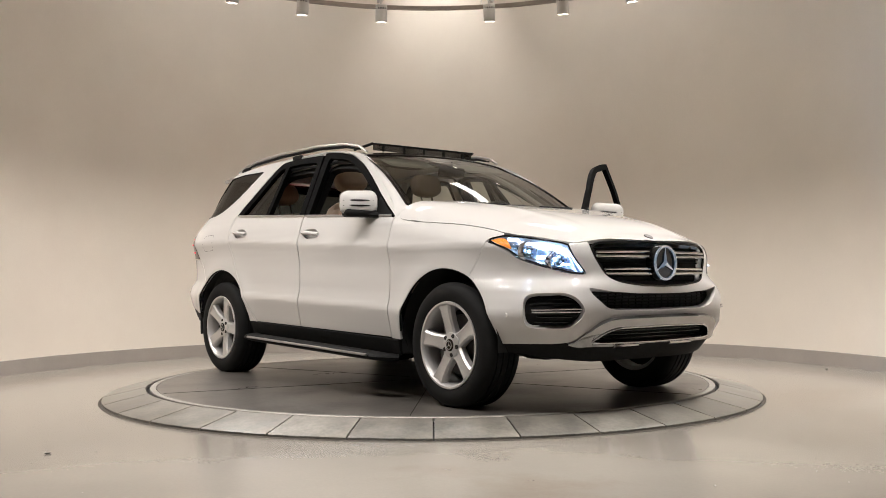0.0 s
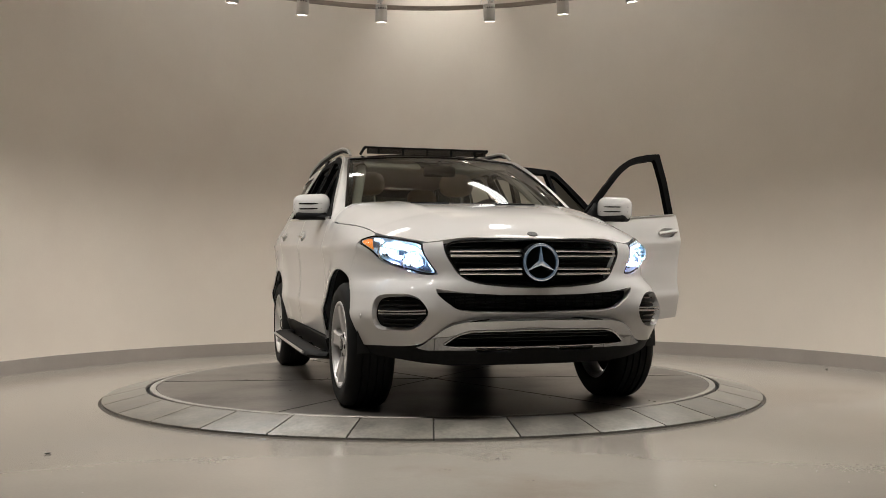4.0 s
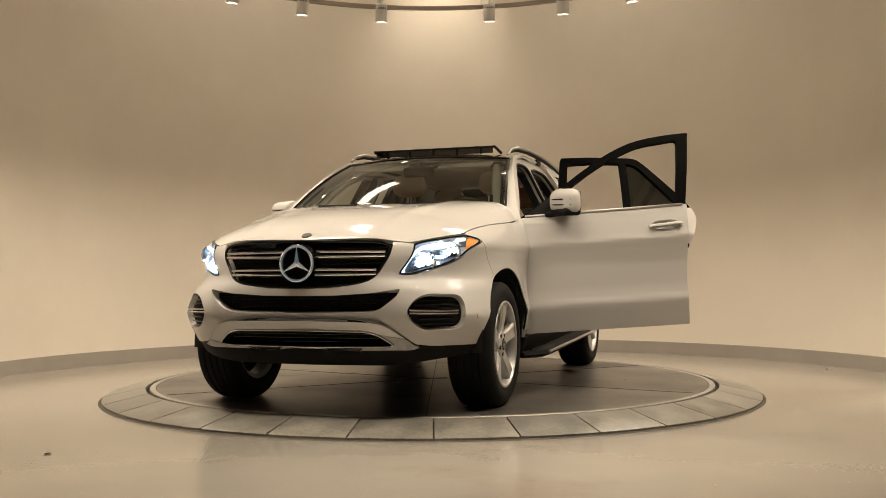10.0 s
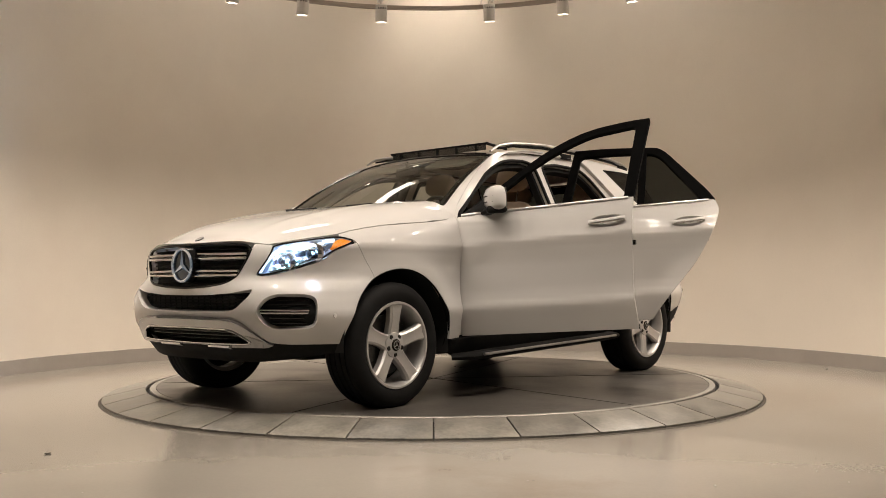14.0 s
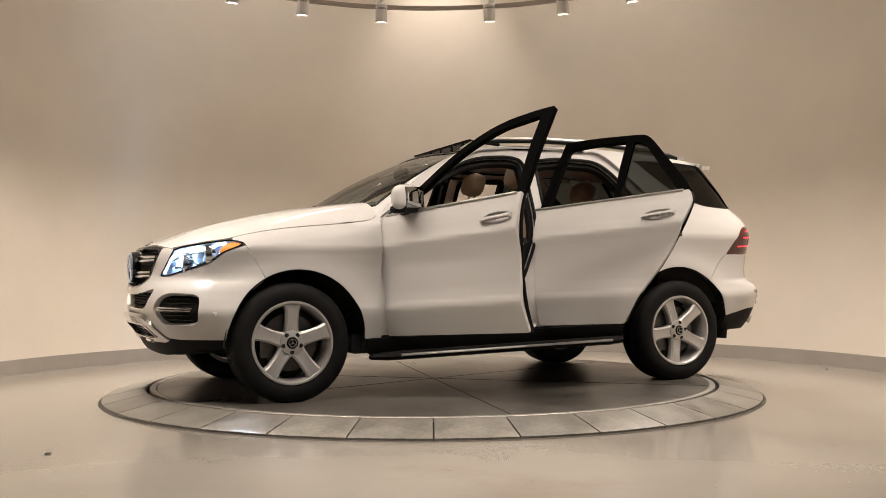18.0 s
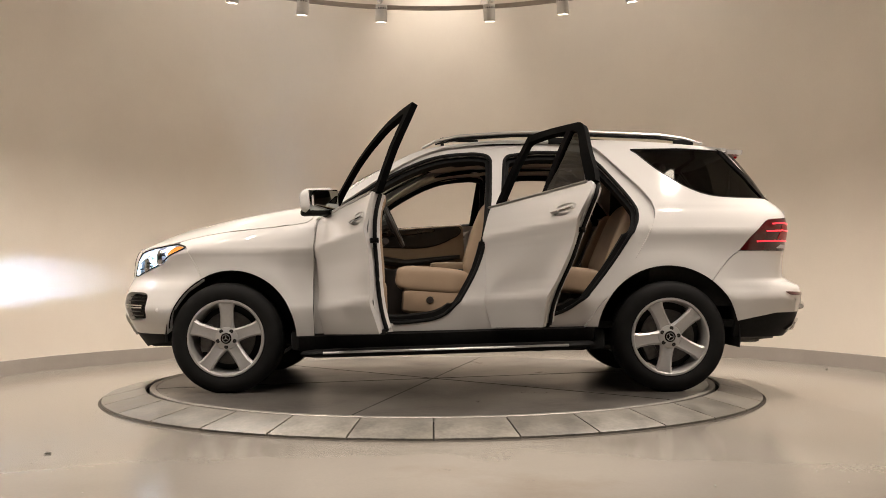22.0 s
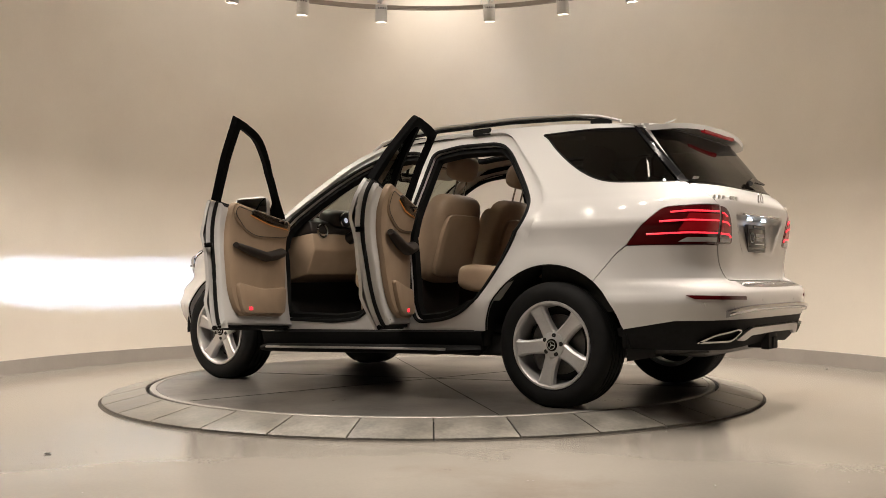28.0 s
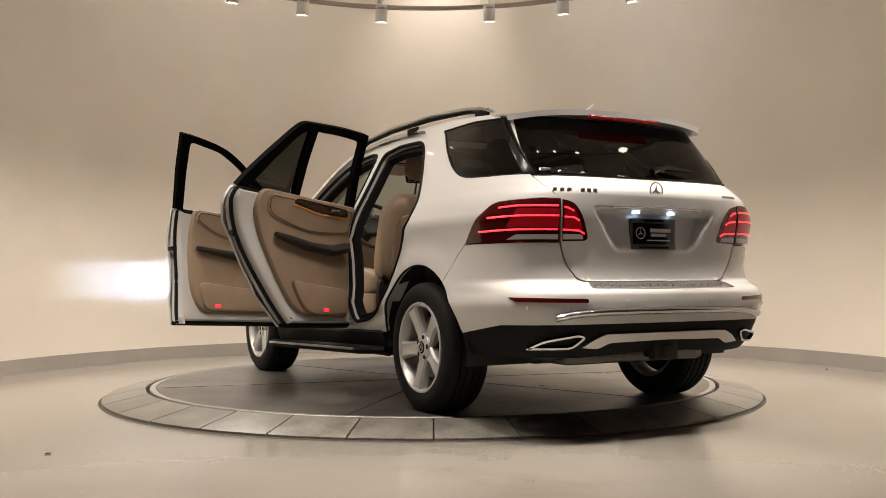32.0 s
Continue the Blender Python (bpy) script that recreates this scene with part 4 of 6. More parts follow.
bump = [(0.0, 0.692), *ys((0.18, 0.698), (0.355, 0.716, 0.05), (0.437, 0.752, 0.06), (0.486, 0.84, 0.05), (0.508, 0.92, 0.02), (0.508, 0.944), (0.606, 0.934), (0.537, 0.766, 0.02), (0.605, 0.764, 0.03), (0.705, 0.797, 0.08), (0.805, 0.85, 0.08)),
        *xs((1.87, 0.897, 0.05), (1.778, 0.937, 0.03), (1.7305, 0.952, 0.0), *arch(0, 61.7, 5, 13), (1.85, 0.386, 0.01)), *ys((0.70, 0.388, 0.04), (0.625, 0.398, 0.03), (0.50, 0.505, 0.05), (0.40, 0.527, 0.05)), (0.0, 0.531)]
INTAKE = [(0.0, 0.656), *ys((0.22, 0.658), (0.42, 0.670), (0.570, 0.694, 0.015), (0.555, 0.655, 0.03), (0.46, 0.580, 0.03), (0.38, 0.567, 0.03)), (0.0, 0.562)]
FOG = ys((0.602, 0.572, 0.03), (0.645, 0.643, 0.035), (0.70, 0.668, 0.03), (0.825, 0.662, 0.05), (0.853, 0.62, 0.04), (0.858, 0.515, 0.04), (0.832, 0.474, 0.04), (0.685, 0.472, 0.03), (0.630, 0.508, 0.04))
mir = lambda loop: [(-q, z, *r) for q, z, *r in reversed(loop)]
BUMPER = panel("front_bumper", both(bump), WHITE, CAR, grid=0.03, depth=0.055, holes=[both(INTAKE), FOG, mir(FOG)])
panel("nose_backing", both([(0.0, 0.95), *ys((0.51, 0.94), (0.51, 0.72), (0.88, 0.70), (0.88, 0.45), (0.60, 0.33)), (0.0, 0.33)]), UNDER, CAR, grid=0.08, depth=0.0, offset=-0.075)
GRILLE_OB = panel("grille", both(GRILLE), UNDER, CAR, grid=0.05, depth=0.03, offset=-0.05, label="black grille with chrome louvres")
for k in range(9):
    z = 0.735 + k * 0.0245
    w = 0.36 + 0.13 * min(1, max(0, (z - 0.73) / 0.15))
    strip("grille_slat", ys((-w, z), (-w / 2, z)) + [(0.0, z)] + ys((w / 2, z), (w, z)), CLAD, GRILLE_OB, radius=0.005, offset=-0.035, sides=6, step=0.08)
strip("grille_frame", both(GRILLE), GLOSS_BLACK, GRILLE_OB, radius=0.008, offset=-0.006, closed=True)
for s in (1, -1):
    for z, w in ((0.880, 0.478), (0.783, 0.435)):
        for dz in (0.014, -0.014):
            strip("louvre", ys((s * 0.10, z + dz), (s * 0.28, z + dz * 0.9), (s * w, z + dz * 0.8)), BRIGHT, GRILLE_OB, radius=0.0105, offset=-0.005, flat=0.8, step=0.05, label="chrome louvre bar")
        strip("louvre_gap", ys((s * 0.10, z), (s * 0.3, z), (s * (w - 0.01), z)), GLOSS_BLACK, GRILLE_OB, radius=0.008, offset=-0.014, step=0.05)


def star(parent, at, radius, turn, mat=CHROME, disc=None):
    """The round badge: a ring and three points."""
    bm = bmesh.new()
    n = 40
    for i in range(n):
        a = 2 * math.pi * i / n
        for k in range(8):
            b = 2 * math.pi * k / 8
            rr = radius + 0.085 * radius * math.cos(b)
            bm.verts.new((rr * math.cos(a), rr * math.sin(a), 0.085 * radius * math.sin(b)))
    bm.verts.ensure_lookup_table()
    for i in range(n):
        for k in range(8):
            bm.faces.new([bm.verts[((i + di) % n) * 8 + (k + dk) % 8] for di, dk in ((0, 0), (1, 0), (1, 1), (0, 1))])
    for j in range(3):
        a = radians(90 + 120 * j)
        tip = bm.verts.new((radius * math.cos(a), radius * math.sin(a), 0.0))
        l = bm.verts.new((0.17 * radius * math.cos(a + radians(60)), 0.17 * radius * math.sin(a + radians(60)), 0))
        r = bm.verts.new((0.17 * radius * math.cos(a - radians(60)), 0.17 * radius * math.sin(a - radians(60)), 0))
        top = bm.verts.new((0, 0, 0.12 * radius))
        bm.faces.new((top, tip, l))
        bm.faces.new((top, r, tip))
    bmesh.ops.transform(bm, matrix=turn, verts=bm.verts)
    bmesh.ops.translate(bm, vec=at, verts=bm.verts)
    ob = part("badge", bm, mat, parent, "chrome ring badge with three points")
    if disc:
        bm = bmesh.new()
        lathe(bm, [(0.0005, -0.008), (radius, -0.008)], 36)
        bmesh.ops.transform(bm, matrix=turn, verts=bm.verts)
        bmesh.ops.translate(bm, vec=at, verts=bm.verts)
        part("badge_backing", bm, disc, parent)
    return ob


FACE_FRONT = Matrix(((0, 0, 1, 0), (1, 0, 0, 0), (0, 1, 0, 0), (0, 0, 0, 1)))
FACE_REAR = Matrix(((0, 0, -1, 0), (-1, 0, 0, 0), (0, 1, 0, 0), (0, 0, 0, 1)))
star(GRILLE_OB, Vector((2.292, 0, 0.830)), 0.094, FACE_FRONT, LIT_BADGE, GLOSS_BLACK)
bm = bmesh.new()
lathe(bm, [(0.090, -0.004), (0.100, -0.004), (0.106, -0.05), (0.090, -0.05)], 40)
bmesh.ops.transform(bm, matrix=FACE_FRONT, verts=bm.verts)
bmesh.ops.translate(bm, vec=(2.287, 0, 0.83), verts=bm.verts)
part("badge_mount", bm, GLOSS_BLACK, GRILLE_OB)
for k in range(5):
    z = 0.588 + k * 0.019
    w = 0.40 + 0.12 * k / 4
    strip("intake_slat", ys((-w, z), (-w / 2, z)) + [(0.0, z)] + ys((w / 2, z), (w, z)), CLAD, BUMPER, radius=0.005, offset=-0.05, sides=6, step=0.08)
for k in range(-8, 9):
    y = k * 0.058
    strip("intake_bar", ys((y, 0.572), (y, 0.668)) if k else [(0.0, 0.572), (0.0, 0.668)], CLAD, BUMPER, radius=0.004, offset=-0.055, sides=5, step=0.1)
for s in (1, -1):
    loop = FOG if s > 0 else mir(FOG)
    fog = panel("fog_insert", loop, CLAD, BUMPER, grid=0.05, depth=0.01, offset=-0.035, label="black side intake with a chrome bar")
    for k in range(6):
        z = 0.497 + k * 0.029
        w0, w1 = (0.645, 0.840) if 1 < k < 5 else (0.67, 0.825)
        strip("intake_slat", ys((s * w0, z), (s * (w0 + w1) / 2, z), (s * w1, z)), GLOSS_BLACK, BUMPER, radius=0.004, offset=-0.026, sides=6, step=0.08)
    for dz in (0.008, -0.009):
        strip("chrome_bar", ys((s * 0.622, 0.571 + dz), (s * 0.74, 0.571 + dz), (s * 0.842, 0.571 + dz)), CHROME, BUMPER, radius=0.0075, offset=-0.014, flat=0.8, step=0.04)
    bm = bmesh.new()
    pt = skin(*by_x(1.92, 0.545))
    lathe(bm, [(0.0005, 0.006), (0.011, 0.005), (0.013, 0.0)], 16)
    bmesh.ops.transform(bm, matrix=pose(pt.x, pt.y * s, pt.z, -90 * s, 0, 0), verts=bm.verts)
    part("parking_sensor", bm, WHITE, BUMPER)
# chrome skid plate with the lowest intake, and the black chin
SKID_LINE = [(0.0, 0.528), *ys((0.40, 0.524, 0.04), (0.50, 0.502, 0.05), (0.625, 0.394, 0.03), (0.655, 0.388, 0.02), (0.60, 0.372, 0.02), (0.50, 0.372, 0.02)), (0.0, 0.362)]
LOWHOLE = [(0.0, 0.478), *ys((0.38, 0.474, 0.03), (0.45, 0.455, 0.03), (0.525, 0.398, 0.02), (0.45, 0.390, 0.02)), (0.0, 0.385)]


def lean(q, z):
    """The nose with its foot drawn back, so that the skid plate faces a little downwards."""
    p = skin(q, z)
    return p + Vector((p.x - 1.6, p.y * 0.35, 0)).normalized() * (0.050 * (z - 0.42) / 0.12) * (1 - 0.75 * min(1.0, (p.y / 0.62) ** 2))


SKID_OB = panel("skid_plate", both(SKID_LINE), SKID, CAR, surf=lean, grid=0.05, depth=0.03, offset=0.012, holes=[both(LOWHOLE)], label="polished chrome skid plate")
panel("low_intake", both(LOWHOLE), CLAD, SKID_OB, surf=lean, grid=0.08, depth=0.0, offset=-0.04)
strip("intake_rim", both(LOWHOLE), CHROME, SKID_OB, surf=lean, radius=0.005, offset=0.014, closed=True)
for k in range(4):
    strip("intake_slat", ys((-0.44, 0.402 + k * 0.02)) + [(0.0, 0.402 + k * 0.02)] + ys((0.44, 0.402 + k * 0.02)), GLOSS_BLACK, SKID_OB, radius=0.004, offset=-0.02, sides=6, step=0.1)
panel("front_valance", both([(0.0, 0.366), *ys((0.5, 0.376), (0.70, 0.390)), *xs((1.855, 0.388), (1.84, 0.335, 0.03)), *ys((0.60, 0.29), (0.45, 0.275)), (0.0, 0.272)]), CLAD, CAR, grid=0.07, depth=0.05, offset=-0.006)
for y0 in (-0.24, 0.24):
    bm = bmesh.new()
    box(bm, (0.05, 0.20, 0.016), pose(2.185, y0, 0.358, 0, -20, 0), 0.004)
    part("skid_tab", bm, CHROME, SKID_OB)

for s in (1, -1):
    loop = HEAD_IN if s > 0 else mir(HEAD_IN)
    ref = lambda pts: pts if s > 0 else [(-q, z, *r) for q, z, *r in pts]
    lamp = panel("headlight", loop, LAMP_INNER, CAR, grid=0.05, depth=0.0, offset=-0.108, label="lit headlight with blue-white projectors")
    panel("housing", loop, LAMP_INNER, lamp, grid=0.04, depth=0.104, offset=-0.004, holes=[shrink(loop, 0.006)])
    strip("rim", loop, GLOSS_BLACK, lamp, radius=0.005, offset=-0.002, closed=True, step=0.03)
    panel("lens", loop, LENS, lamp, grid=0.05, depth=0.0, offset=-0.001)
    # light guide from the inner corner along the top edge, with a bright bezel over it
    strip("light_guide", ref(ys((0.560, 0.786), (0.604, 0.876, 0.06), (0.660, 0.926, 0.06), (0.79, 0.951)) + xs((1.89, 0.967), (1.835, 0.974))), DRL, lamp, radius=0.013, offset=-0.014, flat=0.8, step=0.025, label="white light guide")
    strip("bezel", ref(ys((0.620, 0.860), (0.680, 0.894, 0.05), (0.79, 0.922)) + xs((1.90, 0.936))), BRIGHT, lamp, radius=0.0045, offset=-0.012, step=0.03)
    strip("bezel", ref(ys((0.585, 0.782), (0.70, 0.812, 0.05), (0.79, 0.860)) + xs((1.88, 0.902))), CHROME, lamp, radius=0.006, offset=-0.045, step=0.03)
    panel("amber_marker", ref(xs((1.800, 0.934, 0.02), (1.748, 0.959, 0.015), (1.765, 0.973, 0.02), (1.815, 0.976, 0.02), (1.850, 0.956, 0.02), (1.888, 0.902, 0.02)))[::s], AMBER, lamp, grid=0.03, depth=0.0, offset=-0.006)
    # two faceted reflector bowls with glowing lens blocks
    for y, z, r, blocks in ((0.640, 0.838, 0.062, ((-0.026, -0.022, 0.024, 0.020), (0.012, 0.010, 0.030, 0.026), (-0.018, 0.026, 0.014, 0.014), (0.030, -0.012, 0.012, 0.018))), (0.752, 0.893, 0.052, ((-0.014, 0.0, 0.018, 0.022), (0.018, 0.008, 0.014, 0.018)))):
        p = skin(*by_y(y, z))
        at = Matrix.Translation((p.x - 0.062, p.y * s, p.z)) @ FACE_FRONT
        bm = bmesh.new()
        lathe(bm, [(0.004, -0.048), (r * 0.80, -0.047), (r * 0.92, -0.012), (r, 0.010)], 12)
        bmesh.ops.transform(bm, matrix=at, verts=bm.verts)
        bowl = part("reflector_bowl", bm, REFLECT, lamp, smooth=False)
        bm = bmesh.new()
        lathe(bm, [(r, 0.010), (r * 1.06, 0.016), (r * 1.12, 0.0), (r * 1.12, -0.02)], 28)
        bmesh.ops.transform(bm, matrix=at, verts=bm.verts)
        part("bowl_ring", bm, CHROME, lamp)
        # main lens: a bright disc behind a honeycomb that lets it be seen from ahead only
        cells = [(0.0225 * (i + 0.5 * (j % 2)), 0.0195 * j) for j in range(-3, 4) for i in range(-3, 4)]
        bm, walls = bmesh.new(), bmesh.new()
        for cx, cy in cells:
            if math.hypot(cx, cy) > r - 0.010:
                continue
            lathe(bm, [(0.0005, -0.042), (0.0112, -0.042)], 6)
            bm.verts.ensure_lookup_table()
            bmesh.ops.translate(bm, vec=(cx, cy, 0), verts=bm.verts[-12:])
            lathe(walls, [(0.0113, -0.043), (0.0113, 0.000)], 6, centre=(cx, cy))
        bmesh.ops.transform(bm, matrix=at, verts=bm.verts)
        bmesh.ops.transform(walls, matrix=at, verts=walls.verts)
        part("main_beam_lens", bm, GLARE, lamp)
        part("honeycomb", walls, HONEYCOMB, lamp)
        for dy, dz, w, h in blocks:
            bm = bmesh.new()
            box(bm, (w, h, 0.012), pose(dy * s, dz, -0.006, 0, 0, 18), 0.0045)
            bmesh.ops.transform(bm, matrix=at, verts=bm.verts)
            part("projector", bm, LED, lamp)
    for y, z in ((0.635, 0.822), (0.715, 0.862)):
        # the beam: a bright slit under a shield that cuts it off level, over a lower shield
        p = skin(*by_y(y, z))
        e = Vector((p.x - 0.040, p.y * s, p.z))
        bm = bmesh.new()
        box(bm, (0.002, 0.05, 0.0026), Matrix.Translation(e))
        part("beam_source", bm, BEAM, lamp)
        bm = bmesh.new()
        box(bm, (0.036, 0.058, 0.002), Matrix.Translation(e + Vector((0.018, 0, 0.0030))))
        box(bm, (0.036, 0.058, 0.002), Matrix.Translation(e + Vector((0.018, 0, -0.0070))))
        box(bm, (0.002, 0.062, 0.014), Matrix.Translation(e + Vector((-0.0035, 0, -0.002))))
        for sy in (0.030, -0.030):
            box(bm, (0.036, 0.002, 0.012), Matrix.Translation(e + Vector((0.018, sy, -0.002))))
        part("beam_shield", bm, UNDER, lamp)

# ---- tail ----
GATE = [(Q_TAIL, 1.268), *yr((0.672, 1.268, 0.01), (0.600, 1.142), (0.592, 0.928, 0.02), (0.560, 0.82, 0.08), (0.490, 0.736, 0.03), (0.42, 0.729, 0.02)), (Q_TAIL, 0.729)]
GATE_OB = panel("tailgate", both_rear(GATE), WHITE, CAR, grid=0.0165, depth=0.022)
REAR_GLASS = [(Q_TAIL, 1.618), *yr((0.45, 1.615), (0.650, 1.605, 0.02), (0.664, 1.285, 0.02)), (Q_TAIL, 1.276)]
panel("rear_window", both_rear(REAR_GLASS), TINT, GATE_OB, grid=0.06, depth=0.0, offset=-0.003, label="dark privacy glass")
strip("window_seal", both_rear(REAR_GLASS), GLOSS_BLACK, GATE_OB, radius=0.008, offset=-0.006, closed=True, step=0.04)
panel("glass_print", both_rear([(Q_TAIL, 1.612), *yr((0.65, 1.60), (0.60, 1.54)), (Q_TAIL, 1.555)]), GLOSS_BLACK, GATE_OB, grid=0.08, depth=0.0, offset=-0.008)
bump = [(Q_TAIL, 0.722), *yr((0.42, 0.722), (0.498, 0.728, 0.03), (0.568, 0.818, 0.08), (0.600, 0.922)), *xs((-1.927, 0.921), (-1.8635, 0.8765, 0.02), *arch(1, 128.5, 164, 10), (-1.905, 0.462))]
bump += yr((0.86, 0.512), (0.55, 0.515)) + [(Q_TAIL, 0.515)]
REAR_BUMPER = panel("rear_bumper", both_rear(bump), WHITE, CAR, grid=0.03, depth=0.02)
panel("rear_valance", both_rear([(Q_TAIL, 0.518), *yr((0.55, 0.518), (0.86, 0.515)), *xs((-1.90, 0.466), (-1.878, 0.352, 0.02)), *yr((0.72, 0.345), (0.5, 0.34)), (Q_TAIL, 0.37)]), CLAD, CAR, grid=0.06, depth=0.04, offset=-0.004)
strip("bumper_trim", yr((0.68, 0.546), (0.58, 0.566, 0.05), (0.40, 0.574)) + [(Q_TAIL, 0.576)] + yr((-0.40, 0.574), (-0.58, 0.566, 0.05), (-0.68, 0.546)), CHROME, REAR_BUMPER, radius=0.034, offset=-0.004, flat=0.6, sides=16, step=0.03, label="chrome bumper strip")
GUARD = panel("load_guard", both_rear([(Q_TAIL, 0.721), *yr((0.46, 0.721, 0.01), (0.485, 0.692, 0.01)), (Q_TAIL, 0.688)]), RIBBED, REAR_BUMPER, grid=0.015, depth=0.003, offset=0.003, label="ribbed steel loading guard")
for k in range(-9, 10):
    strip("rib", yr((0.05 * k, 0.709), (0.05 * k, 0.702)), BRIGHT, GUARD, radius=0.005, offset=0.003, step=0.006)
panel("rear_skid", both_rear([(Q_TAIL, 0.466), *yr((0.40, 0.466, 0.02), (0.46, 0.442, 0.02), (0.525, 0.402, 0.01), (0.43, 0.394, 0.02), (0.37, 0.422, 0.02)), (Q_TAIL, 0.428)]), SATIN, CAR, grid=0.05, depth=0.03, offset=0.010, label="satin silver rear skid plate")
for s in (1, -1):
    panel("corner_glass", [*xs((-1.845, 1.628)), *yr((0.640, 1.622), (0.660, 1.277)), *xs((-2.150, 1.280))] if s > 0 else [(2 * Q_TAIL - q, z) for q, z in reversed([*xs((-1.845, 1.628)), *yr((0.640, 1.622), (0.660, 1.277)), *xs((-2.150, 1.280))])], CORNER_GLASS, CAR, grid=0.05, depth=0.0, offset=0.004, label="black glass strip round the rear corner")
    m2 = (lambda pts: pts) if s > 0 else (lambda pts: [(2 * Q_TAIL - q, z, *r) for q, z, *r in reversed(pts)])
    outer = xs((-1.927, 0.926, 0.01), (-2.02, 1.037, 0.05), (-2.12, 1.127, 0.04)) + yr((0.70, 1.142, 0.01), (0.608, 1.140), (0.600, 0.930))
    inner = yr((0.594, 1.140), (0.53, 1.128, 0.04), (0.478, 1.06, 0.05), (0.440, 0.948, 0.02), (0.455, 0.934, 0.01), (0.585, 0.930))
    tail = panel("tail_light", m2(outer), RED_LENS, CAR, grid=0.028, depth=0.02, offset=0.002, label="lit red tail light")
    gate_lamp = panel("tail_light", m2(inner), RED_LENS, GATE_OB, grid=0.028, depth=0.02, offset=0.004, label="lit red tail light on the tailgate")
    for z, xs0 in ((1.108, -2.16), (1.058, -2.11), (0.990, -2.04)):
        strip("light_guide", m2(xs((xs0, z - 0.008)) + yr((0.80, z), (0.615, z))), RED_GLOW, tail, radius=0.0065, offset=0.001, flat=0.8, step=0.03)
    for z, e in ((1.098, 0.535), (1.05, 0.50), (0.985, 0.465)):
        strip("light_guide", m2(yr((0.585, z + 0.004), (e + 0.03, z), (e, z - 0.015))), RED_GLOW, gate_lamp, radius=0.0070, offset=0.003, flat=0.8, step=0.03)
    panel("glow_block", m2(yr((0.80, 1.095, 0.01), (0.61, 1.095, 0.01), (0.61, 1.0, 0.01), (0.84, 1.0, 0.01))), RED_DIM, tail, grid=0.028, depth=0.0, offset=0.0045)
    panel("glow_block", m2(yr((0.585, 1.100, 0.01), (0.53, 1.095, 0.01), (0.475, 0.992, 0.01), (0.585, 0.992, 0.01))), RED_DIM, gate_lamp, grid=0.028, depth=0.0, offset=0.0065)
    panel("reverse_lens", m2(yr((0.80, 0.965, 0.005), (0.61, 0.965), (0.61, 0.940), (0.83, 0.940))), SILVER_PRINT, tail, grid=0.05, depth=0.0, offset=0.004)
    panel("reverse_lens", m2(yr((0.585, 0.968, 0.005), (0.475, 0.965, 0.01), (0.47, 0.942), (0.585, 0.940))), SILVER_PRINT, gate_lamp, grid=0.05, depth=0.0, offset=0.006)
    panel("reflector", m2(yr((0.86, 0.650, 0.005), (0.52, 0.642, 0.01), (0.52, 0.622, 0.005), (0.84, 0.628, 0.01))), RED_LENS, REAR_BUMPER, grid=0.05, depth=0.004, offset=0.004, label="dark red bumper reflector")
    tip = yr((0.765, 0.396, 0.02), (0.71, 0.442, 0.03), (0.56, 0.470, 0.02), (0.515, 0.455, 0.02), (0.57, 0.398, 0.03))
    ex = panel("exhaust_tip", m2(tip), CHROME, CAR, grid=0.05, depth=0.05, offset=0.016, holes=[shrink(m2(tip), 0.010)], label="chrome exhaust tip")
    panel("exhaust_mouth", m2(tip), UNDER, ex, grid=0.05, depth=0.0, offset=-0.02)
    for y, z in ((0.62, 0.585), (0.28, 0.62), (0.80, 0.60)):
        p = skin(*by_y(y, z, True))
        bm = bmesh.new()
        lathe(bm, [(0.0005, 0.0014), (0.011, 0.001), (0.0125, -0.002)], 16)
        bmesh.ops.transform(bm, matrix=FACE_REAR, verts=bm.verts)
        bmesh.ops.translate(bm, vec=(p.x, p.y * s, p.z), verts=bm.verts)
        part("parking_sensor", bm, WHITE, REAR_BUMPER)
# plate, bright handle bar, badges and lettering blocks, wiper
pz = skin(*by_y(0, 0.975, True)).x
bm = bmesh.new()
box(bm, (0.024, 0.305, 0.165), pose(pz - 0.004, 0, 0.975), 0.006)
plate = part("number_plate", bm, CAST, GATE_OB, "black dealer plate in a chrome frame")
bm = bmesh.new()
box(bm, (0.004, 0.285, 0.110), pose(pz - 0.0165, 0, 0.977), 0.001)
part("plate_face", bm, GLOSS_BLACK, plate)
for w, h, y, z in ((0.145, 0.020, -0.045, 0.995), (0.105, 0.016, -0.03, 0.970), (0.16, 0.006, -0.03, 0.942), (0.13, 0.010, 0, 1.046), (0.20, 0.010, 0, 0.904)):
    bm = bmesh.new()
    box(bm, (0.003, w, h), pose(pz - 0.0188, y, z))
    part("print_bar", bm, SILVER_PRINT if z < 1.04 and z > 0.92 else GLOSS_BLACK, plate)
star(plate, Vector((pz - 0.020, 0.093, 0.980)), 0.030, FACE_REAR, SILVER_PRINT)
strip("handle_bar", yr((0.30, 1.108), (0.15, 1.112)) + [(Q_TAIL, 1.113)] + yr((-0.15, 1.112), (-0.30, 1.108)), CHROME, GATE_OB, radius=0.010, offset=-0.002, flat=0.6, step=0.05, label="thin bright handle strip")
for y in (0.12, -0.12):
    bm = bmesh.new()
    box(bm, (0.02, 0.035, 0.006), pose(skin(*by_y(y, 1.083, True)).x - 0.012, y, 1.084))
    part("plate_lamp", bm, PLATE_LED, GATE_OB)
